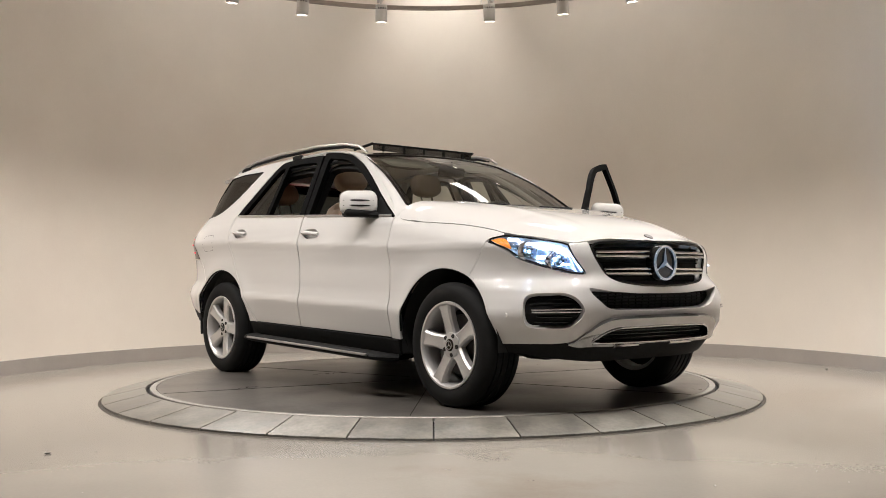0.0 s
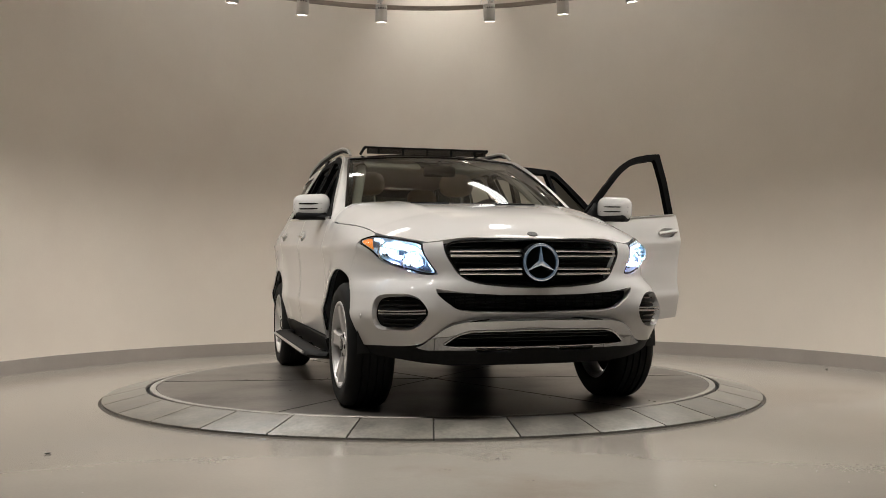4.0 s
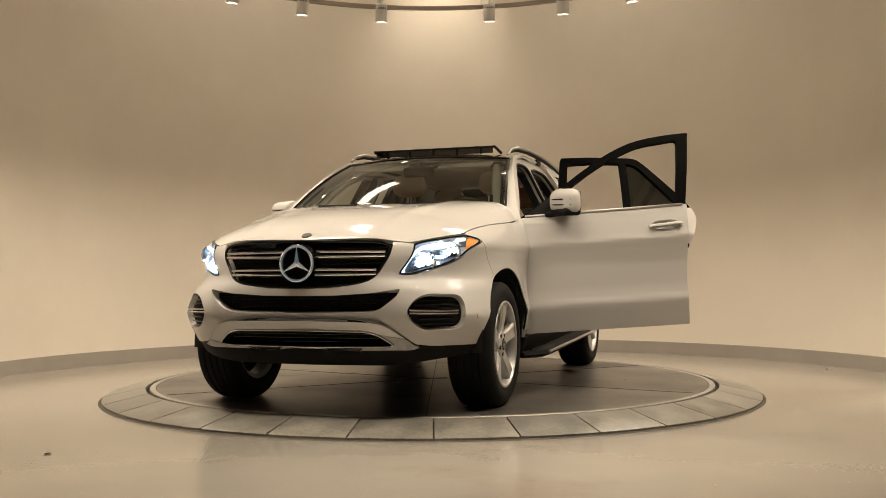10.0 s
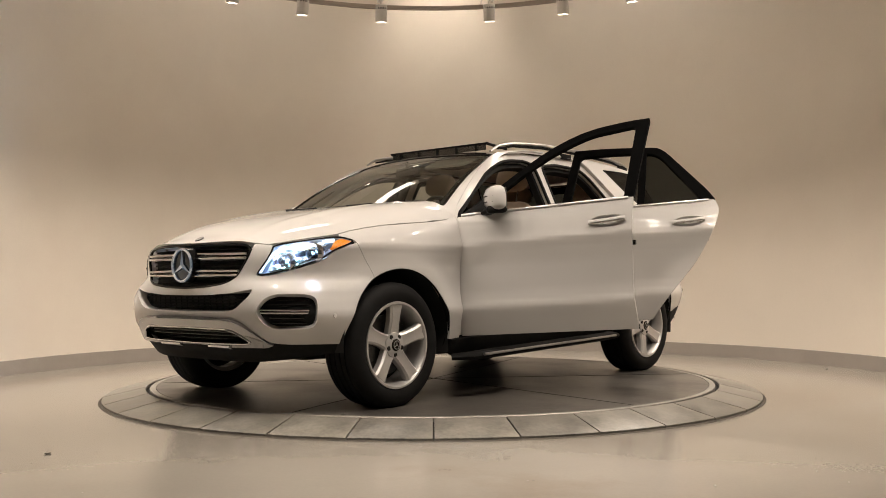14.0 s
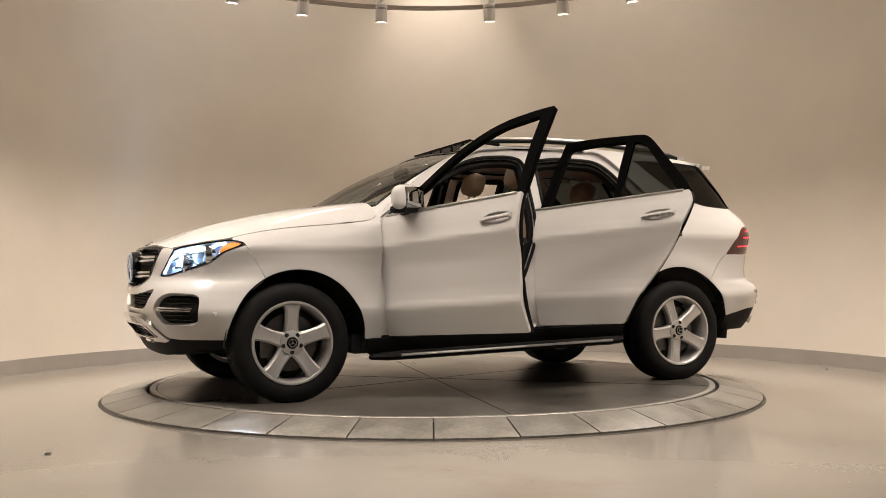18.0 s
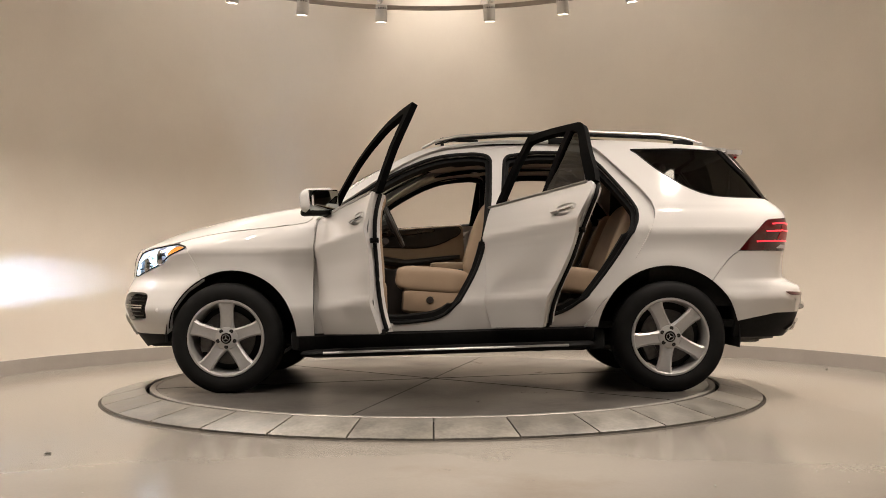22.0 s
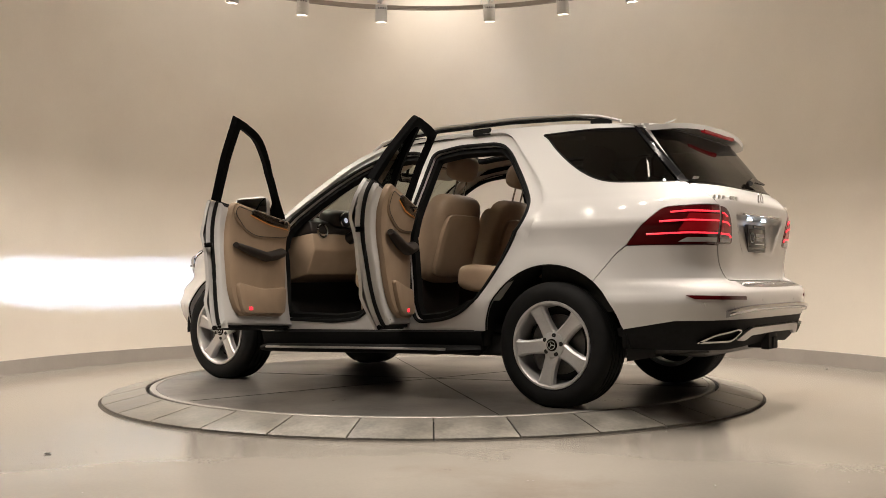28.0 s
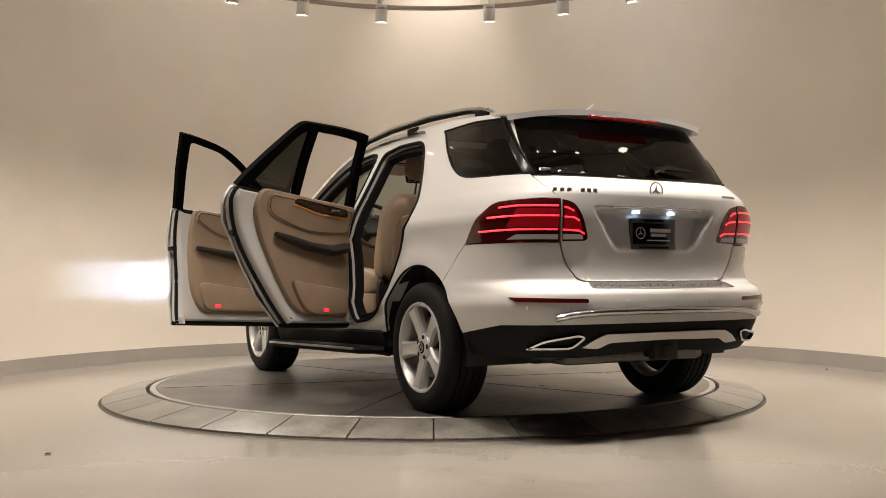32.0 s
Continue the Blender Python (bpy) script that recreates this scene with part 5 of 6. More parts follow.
star(GATE_OB, skin(*by_y(0, 1.205, True)) + Vector((-0.008, 0, 0)), 0.042, FACE_REAR)
for k in (0, 1, 2, 4, 5, 6):
    p = skin(*by_y(0.625 - 0.037 * k, 1.190, True))
    bm = bmesh.new()
    box(bm, (0.005, 0.025, 0.022), pose(p.x - 0.003, p.y, p.z, 0, -5, -6), 0.003)
    part("badge_block", bm, SATIN, GATE_OB)
for k in range(3):
    p = skin(*by_y(-0.50 - 0.036 * k, 1.190, True))
    bm = bmesh.new()
    box(bm, (0.004, 0.030, 0.012), pose(p.x - 0.002, p.y, p.z), 0.001)
    part("badge_block", bm, SATIN, GATE_OB)
bm = bmesh.new()
q = [skin(*by_y(y, z, True)) + Vector((-0.03, 0, 0.01)) for y, z in ((-0.04, 1.305), (-0.15, 1.335), (-0.34, 1.322))]
tube(bm, q, [0.022, 0.020, 0.008], 8, True, 0.8)
part("wiper", bm, GLOSS_BLACK, GATE_OB, "black rear wiper")
p = skin(*by_y(0.60, 1.305, True))
bm = bmesh.new()
box(bm, (0.002, 0.055, 0.018), pose(p.x - 0.004, p.y + 0.0, p.z, 0, -32, -10))
part("sticker", bm, LAMP_WHITE, GATE_OB)
bm = bmesh.new()
box(bm, (0.16, 0.07, 0.07), pose(-2.36, 0, 0.36), 0.008)
box(bm, (0.05, 0.16, 0.11), pose(-2.40, 0, 0.375), 0.008)
part("tow_hitch", bm, UNDER, CAR, "black tow hitch")

# ---- underbody ----
bm = bmesh.new()
box(bm, (2.1, 1.66, 0.14), pose(0, 0, 0.34), 0.03)
box(bm, (1.2, 1.0, 0.10), pose(1.5, 0, 0.33), 0.03)
box(bm, (1.1, 1.1, 0.10), pose(-1.75, 0, 0.40), 0.03)
part("underbody", bm, UNDER, CAR)
for x in (1.457, -1.457):
    bm = bmesh.new()
    tube(bm, [(x, -0.75, 0.345), (x, 0.75, 0.345)], 0.035, 10)
    box(bm, (0.22, 0.5, 0.16), pose(x, 0, 0.32), 0.03)
    part("axle", bm, UNDER, CAR)
bm = bmesh.new()
tube(bm, [(-1.0, 0.45, 0.27), (-1.7, 0.5, 0.30), (-2.25, 0.55, 0.36)], 0.035, 10)
part("exhaust_pipe", bm, CAST, CAR)
bm = bmesh.new()
box(bm, (0.30, 0.95, 0.09), pose(-2.05, 0.0, 0.335), 0.03)
part("muffler", bm, CAST, CAR)


# ---- wheels ----
def build_wheel():
    R, RIM, W = 0.366, 0.252, 0.128
    bm = bmesh.new()
    prof = [(RIM - 0.006, -W + 0.012), (RIM + 0.010, -W + 0.002), (RIM + 0.04, -W - 0.006), (R - 0.04, -W - 0.004), (R - 0.014, -W + 0.014), (R - 0.002, -W + 0.032)]
    for g in (-0.062, -0.022, 0.022, 0.062):
        prof += [(R, g - 0.008), (R, g - 0.005), (R - 0.010, g - 0.004), (R - 0.010, g + 0.004), (R, g + 0.005)]
    prof += [(R - 0.002, W - 0.032), (R - 0.014, W - 0.014), (R - 0.04, W + 0.004), (RIM + 0.04, W + 0.006), (RIM + 0.010, W - 0.002), (RIM - 0.006, W - 0.012)]
    lathe(bm, prof, 72, axis="y")
    bmesh.ops.recalc_face_normals(bm, faces=bm.faces)
    tyre = part("wheel", bm, RUBBER, CAR, "silver five-spoke alloy wheel with a black tyre")
    bm = bmesh.new()
    lathe(bm, [(RIM + 0.004, W - 0.010), (RIM + 0.001, W + 0.001), (RIM - 0.010, W + 0.001), (RIM - 0.020, W - 0.012), (RIM - 0.026, W - 0.05), (RIM - 0.034, -W + 0.03), (RIM + 0.002, -W + 0.008)], 64, axis="y")
    bmesh.ops.recalc_face_normals(bm, faces=bm.faces)
    part("rim", bm, ALLOY, tyre)
    for k in range(5):
        bm = bmesh.new()
        rows = [(0.045, 0.050, W - 0.030), (0.085, 0.043, W - 0.026), (0.14, 0.040, W - 0.016), (0.20, 0.045, W - 0.008), (0.232, 0.056, W - 0.006)]
        rings = []
        for r, w, y in rows:
            rings.append([bm.verts.new(v) for v in ((-w, y - 0.045, r), (-w, y - 0.010, r), (-w * 0.72, y + 0.001, r), (0, y - 0.006, r), (w * 0.72, y + 0.001, r), (w, y - 0.010, r), (w, y - 0.045, r))])
        for a, b in zip(rings, rings[1:]):
            for j in range(6):
                bm.faces.new((a[j], a[j + 1], b[j + 1], b[j]))
        bm.faces.new(rings[0])
        bm.faces.new(rings[-1][::-1])
        bmesh.ops.recalc_face_normals(bm, faces=bm.faces)
        bmesh.ops.rotate(bm, cent=(0, 0, 0), matrix=Matrix.Rotation(radians(72 * k), 3, "Y"), verts=bm.verts)
        part("spoke", bm, ALLOY, tyre)
        bm = bmesh.new()
        a = radians(72 * k + 36)
        lathe(bm, [(0.0005, W - 0.019), (0.0125, W - 0.0185), (0.014, W - 0.022), (0.014, W - 0.05)], 14, axis="y")
        bmesh.ops.translate(bm, vec=(0.056 * math.sin(a), 0, 0.056 * math.cos(a)), verts=bm.verts)
        part("lug_bolt", bm, GAP, tyre)
    bm = bmesh.new()
    lathe(bm, [(0.036, W - 0.016), (0.072, W - 0.024), (0.082, W - 0.05)], 36, axis="y")
    bmesh.ops.recalc_face_normals(bm, faces=bm.faces)
    part("hub", bm, ALLOY, tyre)
    bm = bmesh.new()
    lathe(bm, [(0.0005, W - 0.012), (0.034, W - 0.014), (0.037, W - 0.02)], 24, axis="y")
    part("hub_cap", bm, GLOSS_BLACK, tyre)
    star(tyre, Vector((0, W - 0.009, 0)), 0.024, Matrix(((1, 0, 0, 0), (0, 0, 1, 0), (0, 1, 0, 0), (0, 0, 0, 1))), SATIN)
    bm = bmesh.new()
    lathe(bm, [(0.07, 0.035), (0.175, 0.035), (0.175, 0.012), (0.07, 0.012)], 40, axis="y")
    bmesh.ops.recalc_face_normals(bm, faces=bm.faces)
    part("brake_disc", bm, CAST, tyre)
    bm = bmesh.new()
    box(bm, (0.085, 0.08, 0.19), pose(0.145, 0.01, 0.0), 0.02)
    part("brake_caliper", bm, CAST, tyre)
    bm = bmesh.new()
    lathe(bm, [(0.0005, -0.02), (0.215, -0.02)], 36, axis="y")
    part("dust_shield", bm, UNDER, tyre)
    return tyre


w = build_wheel()
w.matrix_basis = pose(1.457, 0.812, 0.360)
for x, y, rz, ry in ((-1.457, 0.822, 0, 25), (1.457, -0.812, 180, 10), (-1.457, -0.822, 180, -20)):
    c = copy_thing(w, pose(x, y, 0.360, 0, 0, rz) @ pose(0, 0, 0, 0, ry, 0))


# ---- doors, built shut; the open ones are then swung on their hinges ----
def flat_side(off):
    """The body's side without its creases, moved inwards by off, for door linings."""
    def surf(q, z):
        z0 = min(z, 1.30)
        p = skin(q, z0)
        y = sum(skin(q, max(0.26, z0 + d)).y for d in (-0.15, -0.09, -0.03, 0.03, 0.09, 0.15)) / 6
        return Vector((p.x, min(y, p.y + 0.012) - off, z))
    return surf


def inset_side(q, z):
    """The body's side, drawn in towards the waist, for the frames of the open doors."""
    p = skin(q, z)
    return Vector((p.x, p.y - 0.026 * max(0.0, min(1.0, (1.44 - z) / 0.24)), z))


def rear_or_front(front):
    return (FRONT_SKIN, FRONT_FRAME, FRONT_WINDOW) if front else (REAR_SKIN, REAR_FRAME, REAR_WINDOW)


def build_door(front, mirror, swing=None):
    skin_o, frame_o, window_o = rear_or_front(front)
    s = -1 if mirror else 1
    state = "open" if swing is not None else "closed"
    name = "front_door" if front else "rear_door"
    hx, hz = (-0.085, 1.066) if front else (-1.165, 1.108)
    cup = [(hx + 0.125, hz - 0.010, 0.05), (hx + 0.06, hz + 0.036, 0.05), (hx - 0.09, hz + 0.040, 0.05), (hx - 0.115, hz + 0.01, 0.04), (hx - 0.05, hz - 0.034, 0.05), (hx + 0.06, hz - 0.034, 0.05)]
    door = panel(name, xs(*skin_o), WHITE, CAR, grid=0.019, depth=0.020, holes=[xs(*cup)], mirror=mirror, label=f"{state} white {'front' if front else 'rear'} door with tan leather lining")
    holes = [xs(*window_o)] + ([] if front else [xs(*REAR_QUARTER)])
    panel("window_frame", xs(*frame_o), FRAME, door, surf=skin if swing is None else inset_side, grid=0.05, depth=0.036, back=True, holes=holes, mirror=mirror, label="black window frame")
    if not front:
        panel("quarter_pane", xs(*REAR_QUARTER), TINT, door, grid=0.1, depth=0.0, offset=-0.015, mirror=mirror, label="dark privacy glass")
    x0, x1 = (0.84, -0.212) if front else (-0.232, -1.305)
    strip("belt_moulding", xs((x0, belt(x0) + 0.001), (x1, belt(x1) + 0.001)), SATIN, door, radius=0.008, offset=0.003, mirror=mirror, step=0.08)
    # outer handle in its recess
    qh = by_x(hx, hz)[0]
    bowl = lambda q, z: skin(q, z) - Vector((0, 0.032 * max(0.0, 1 - ((q - qh) / 0.125) ** 2 - ((z - hz) / 0.042) ** 2), 0))
    panel("handle_recess", xs(*cup), WHITE, door, surf=bowl, grid=0.018, depth=0.0, offset=0.0005, mirror=mirror)
    strip("door_handle", xs((hx + 0.112, hz - 0.008), (hx + 0.09, hz - 0.004), (hx, hz + 0.004), (hx - 0.085, hz + 0.012), (hx - 0.108, hz + 0.012)), WHITE, door, radius=0.015, offset=0.006, mirror=mirror, flat=0.9, step=0.03, label="white handle with a chrome edge")
    strip("handle_edge", xs((hx + 0.10, hz - 0.016), (hx, hz - 0.008), (hx - 0.09, hz + 0.0)), CHROME, door, radius=0.005, offset=0.018, mirror=mirror, step=0.03)
    # inside: rubber seal, tan lining, trim
    inset = 0.0 if swing is not None else 0.045
    loft("inner_shell", xs(*skin_o), [(0.012 + inset, 0.014), (0.018 + inset, 0.024), (0.030 + inset, 0.080), (0.040 + inset, 0.092), (0.052 + inset, 0.095)], WHITE, door, mirror)
    if front:
        card = [(0.66, 0.475, 0.08), (0.735, 0.70, 0.15), (0.765, 0.95, 0.1), (0.770, 1.145, 0.04), (-0.125, 1.200, 0.04), (-0.145, 0.85, 0.1), (-0.125, 0.62, 0.1), (-0.05, 0.485, 0.08)]
        upper = [(0.76, 1.02, 0.1), (0.76, 1.125, 0.03), (-0.10, 1.185, 0.04), (-0.12, 1.12, 0.06), (0.15, 0.99, 0.2)]
        wood = [(0.70, 1.090, 0.03), (0.68, 1.134, 0.03), (0.12, 1.172, 0.03), (0.10, 1.138, 0.03), (0.40, 1.100, 0.1)]
        arm = [(-0.10, 0.93), (0.10, 0.905), (0.35, 0.875), (0.50, 0.895), (0.60, 0.915)]
        lower = [(0.62, 0.49, 0.06), (0.69, 0.68, 0.06), (0.30, 0.66, 0.1), (-0.08, 0.70, 0.05), (-0.04, 0.50, 0.06)]
    else:
        card = [(-0.340, 0.475, 0.06), (-0.325, 0.85, 0.1), (-0.315, 1.20, 0.03), (-1.185, 1.25, 0.04), (-1.22, 1.15, 0.06), (-1.13, 0.95, 0.12), (-0.98, 0.72, 0.15), (-0.85, 0.53, 0.1), (-0.70, 0.485, 0.06)]
        upper = [(-0.35, 1.02, 0.05), (-0.345, 1.175, 0.03), (-1.14, 1.225, 0.05), (-1.12, 1.10, 0.1), (-0.75, 1.00, 0.2)]
        wood = [(-0.40, 1.125, 0.03), (-0.42, 1.176, 0.03), (-0.91, 1.212, 0.03), (-0.93, 1.180, 0.03), (-0.68, 1.136, 0.1)]
        arm = [(-0.40, 0.93), (-0.55, 0.905), (-0.75, 0.925), (-0.95, 0.965), (-1.05, 0.985)]
        lower = [(-0.37, 0.50, 0.05), (-0.36, 0.66, 0.06), (-0.60, 0.68, 0.1), (-0.90, 0.72, 0.05), (-0.80, 0.545, 0.08), (-0.70, 0.50, 0.05)]
    # closed doors: cabin shade is put into the upper pad's dark colour
    for n, o, off, d, mat, g in (("door_lining", card, 0.090, 0.040, LEATHER, 0.022), ("upper_pad", upper, 0.126, 0.016, LEATHER if swing is not None else LEATHER_DARK, 0.016), ("dark_trim", wood, 0.140, 0.014, WOOD, 0.008), ("door_pocket", lower, 0.126, 0.030, LEATHER, 0.014)):
        loft(n, xs(*o), [(0.0, off), (0.0, off + d * 0.55), (g * 0.3, off + d * 0.86), (g, off + d)], mat, door, mirror)
    if swing is not None:
        soft = [(x, z, max([0.03, *r])) for x, z, *r in skin_o]
        strip("seal", shrink(xs(*soft), 0.018), SEAL, door, surf=flat_side(0.054), radius=0.012, mirror=mirror, closed=True, step=0.03)
    strip("stitch_line", shrink(xs(*upper), 0.012), LEATHER_DARK, door, surf=flat_side(0.141), radius=0.0025, mirror=mirror, closed=True, step=0.08, sides=5)
    p = [flat_side(0.158)(*by_x(x, z)) for x, z in arm]
    bm = bmesh.new()
    tube(bm, [(v.x, v.y * s, v.z) for v in p], [0.020, 0.030, 0.038, 0.042, 0.040] if front else [0.042, 0.042, 0.036, 0.030, 0.020], 12, True, 0.85)
    part("armrest", bm, LEATHER_DARK, door, "dark armrest")
    hx2 = 0.60 if front else -0.50
    a, b = flat_side(0.160)(*by_x(hx2, 1.122 if front else 1.152)), flat_side(0.160)(*by_x(hx2 - 0.10, 1.130 if front else 1.160))
    bm = bmesh.new()
    tube(bm, [(a.x, a.y * s, a.z), ((a.x + b.x) / 2, (a.y - 0.016) * s, a.z + 0.012), (b.x, b.y * s, b.z)], 0.011, 8, True, 0.8)
    part("pull_handle", bm, CHROME, door)
    if swing is not None:
        strip("ambient_line", xs((wood[3][0], wood[3][1] - 0.006), (wood[4][0], wood[4][1] - 0.006, 0.05), (wood[0][0], wood[0][1] - 0.008)), AMBIENT, door, surf=flat_side(0.148), radius=0.003, mirror=mirror, step=0.05, sides=6, label="orange ambient light line")
    rx, rz = (0.06, 0.53) if front else (-0.60, 0.53)
    p = flat_side(0.158)(*by_x(rx, rz))
    bm = bmesh.new()
    box(bm, (0.048, 0.006, 0.022), pose(p.x, p.y * s, p.z), 0.002)
    part("door_warning_light", bm, RED_GLOW, door, "small red door warning light")
    # latch and bump stop on the shut face
    lx, lz = (-0.225, 0.93) if front else (-1.285, 0.985)
    p = skin(*by_x(lx, lz))
    bm = bmesh.new()
    box(bm, (0.02, 0.05, 0.03), pose(p.x - (0.012 if front else 0.0), (p.y - 0.045) * s, p.z), 0.004)
    part("latch", bm, GLOSS_BLACK, door)
    # black lower edge strip
    zb = [(q, z) for q, z in ((0.86, 0.388), (-0.245, 0.413))] if front else [(-0.268, 0.413), (-0.888, 0.430)]
    strip("lower_seal", xs(*zb), SEAL, door, radius=0.014, offset=-0.03, mirror=mirror, step=0.1)
    if front:
        build_mirror(door, s)
    if swing is not None:
        hinge, angle, tilt, roll, shift = swing
        h = Vector(hinge)
        door.matrix_local = Matrix.Translation(h + Vector(shift)) @ pose(0, 0, 0, 0, 0, -angle * s) @ pose(0, 0, 0, 0, tilt, 0) @ pose(0, 0, 0, roll, 0, 0) @ Matrix.Translation(-h)
    return door


def loft(name, outline, rings, mat, parent, mirror, label=""):
    """Rings that step inwards from the body's side, each an inset of the outline, closed by a face to the cabin."""
    bm = bmesh.new()
    s = -1 if mirror else 1
    last = None
    for by, off in rings:
        surf = flat_side(off)
        row = []
        for q, z in shrink(outline, by):
            p = surf(q, z)
            row.append(bm.verts.new((p.x, p.y * s, p.z)))
        if last:
            for i in range(len(row)):
                bm.faces.new((last[i - 1], last[i], row[i], row[i - 1]))
        last = row
    verts, norms, faces = panel_data(shrink(outline, rings[-1][0]), flat_side(rings[-1][1]), 0.09, 0, (), 0.0, False, False)
    cap = [bm.verts.new((v.x, v.y * s, v.z)) for v in verts]
    for f in faces:
        bm.faces.new([cap[i] for i in f])
    bmesh.ops.remove_doubles(bm, verts=bm.verts[:], dist=0.0005)
    bmesh.ops.recalc_face_normals(bm, faces=bm.faces)
    return part(name, bm, mat, parent, label)


def build_mirror(door, s):
    at = pose(0.592, 0.972 * s, 1.240, 0, 0, 18 * s)
    bm = bmesh.new()
    box(bm, (0.135, 0.245, 0.165), None, 0.052, 4)
    for v in bm.verts:
        k, e = max(0.0, v.co.x / 0.067), max(0.0, s * v.co.y / 0.122)
        v.co.z *= (1.05 - 0.26 * k) * (1.0 - 0.10 * e)
        v.co.y *= 1.02 - 0.10 * k
        v.co.x -= 0.034 * e * e * k
    bmesh.ops.transform(bm, matrix=at, verts=bm.verts)
    part("side_mirror", bm, WHITE, door, "white side mirror with black slots")
    bm = bmesh.new()
    box(bm, (0.010, 0.205, 0.130), at @ pose(-0.070, -0.006 * s, 0, 0, 0, -6 * s), 0.004)
    part("mirror_glass", bm, MIRROR, door)
    for dz in (0.014, -0.020):
        bm = bmesh.new()
        tube(bm, [at @ Vector(p) for p in ((0.060, -0.080 * s, dz), (0.062, -0.01 * s, dz), (0.052, 0.060 * s, dz), (0.018, 0.112 * s, dz))], [0.005, 0.009, 0.009, 0.004], 8, True, 0.6)
        part("mirror_slot", bm, GLOSS_BLACK, door)
    bm = bmesh.new()
    tube(bm, [(0.690, 0.845 * s, 1.150), (0.660, 0.89 * s, 1.160), (0.600, 0.96 * s, 1.166)], [0.05, 0.045, 0.03], 10, True, 0.45)
    part("mirror_foot", bm, CLAD, door)
    bm = bmesh.new()
    box(bm, (0.125, 0.215, 0.050), at @ pose(-0.004, -0.006 * s, -0.066), 0.022, 3)
    part("mirror_underside", bm, CLAD, door)
    panel("mirror_triangle", xs((0.845, 1.150), (0.765, 1.200, 0.02), (0.635, 1.290, 0.02), (0.635, 1.165)), CLAD, door, depth=0.01, offset=0.003, mirror=s < 0, grid=0.08)


build_door(True, True)
build_door(False, True)
build_door(True, False, ((0.862, 0.845, 0.40), 66.8, 1.6, -4.1, (-0.112, 0.024, 0.004)))
build_door(False, False, ((-0.275, 0.885, 0.41), 62.4, 1.1, -0.8, (-0.043, 0.030, 0.014)))


# ---- cabin ----
def cushion(name, size, m, mat, parent, power=6.0, taper=0.0, label="", bend=0.0):
    """A padded block: a rounded box, narrower at the top by taper and hollowed by bend."""
    bm = bmesh.new()
    bmesh.ops.create_cube(bm, size=2.0)
    bmesh.ops.subdivide_edges(bm, edges=bm.edges[:], cuts=7, use_grid_fill=True)
    for v in bm.verts:
        d = (abs(v.co.x) ** power + abs(v.co.y) ** power + abs(v.co.z) ** power) ** (1 / power)
        u = v.co / d
        w = 1 - taper * max(0.0, u.z) ** 2
        v.co = Vector((u.x * size[0] / 2 + bend * u.y * u.y, u.y * size[1] / 2 * w, u.z * size[2] / 2))
    bmesh.ops.transform(bm, matrix=m, verts=bm.verts)
    return part(name, bm, mat, parent, label)


def seat(y, wide, x, rear=False):
    lean = 17 if not rear else 24
    base = cushion("seat", (0.54, wide * 0.80, 0.17), pose(x, y, 0.725, 0, -5, 0), LEATHER, CAR, 5, 0, "tan leather rear seat" if rear else "tan leather front seat")
    back = pose(x - (0.34 if rear else 0.30), y, 0.74, 0, -lean, 0)
    if not rear:
        cushion("seat_base", (0.46, wide * 0.96, 0.18), pose(x, y, 0.585, 0, -3, 0), LEATHER, base, 9)
        cushion("seat_rear_cover", (0.06, wide * 0.92, 0.32), pose(x - 0.275, y, 0.60, 0, -6, 0), LEATHER_DARK, base, 8)
        bm = bmesh.new()
        lathe(bm, [(0.0005, 0.012), (0.024, 0.010), (0.026, 0.0)], 20, axis="y")
        bmesh.ops.translate(bm, vec=(x + 0.03, y + wide * 0.48, 0.60), verts=bm.verts)
        part("seat_knob", bm, LEATHER_DARK, base)
    for s in (1, -1):
        cushion("side_bolster", (0.52, 0.11, 0.18), pose(x + 0.01, y + s * (wide / 2 - 0.055), 0.738, 0, -5, 0), LEATHER, base, 4)
    cushion("backrest", (0.17, wide * 0.97, 0.62), back @ pose(-0.01, 0, 0.30), LEATHER, base, 5, 0.10, bend=0.02)
    for s in (1, -1):
        cushion("side_bolster", (0.20, 0.10, 0.52), back @ pose(0.035, s * (wide / 2 - 0.065), 0.27), LEATHER, base, 4, 0.1)
    if not rear:
        cushion("back_panel", (0.04, wide * 0.78, 0.44), back @ pose(-0.088, 0, 0.27), LEATHER, base, 7, 0.08)
    for hy in ([0.0] if not rear else [-wide * 0.28, wide * 0.28]):
        cushion("headrest", (0.13, 0.275, 0.185), back @ pose(0.01, hy, 0.80), LEATHER, base, 3.2, 0.12, bend=0.012)
        for s in (0.055, -0.055):
            bm = bmesh.new()
            p, q = back @ Vector((0.0, hy + s, 0.58)), back @ Vector((0.0, hy + s, 0.72))
            tube(bm, [p, q], 0.007, 8)
            part("headrest_post", bm, CHROME, base)
    return base


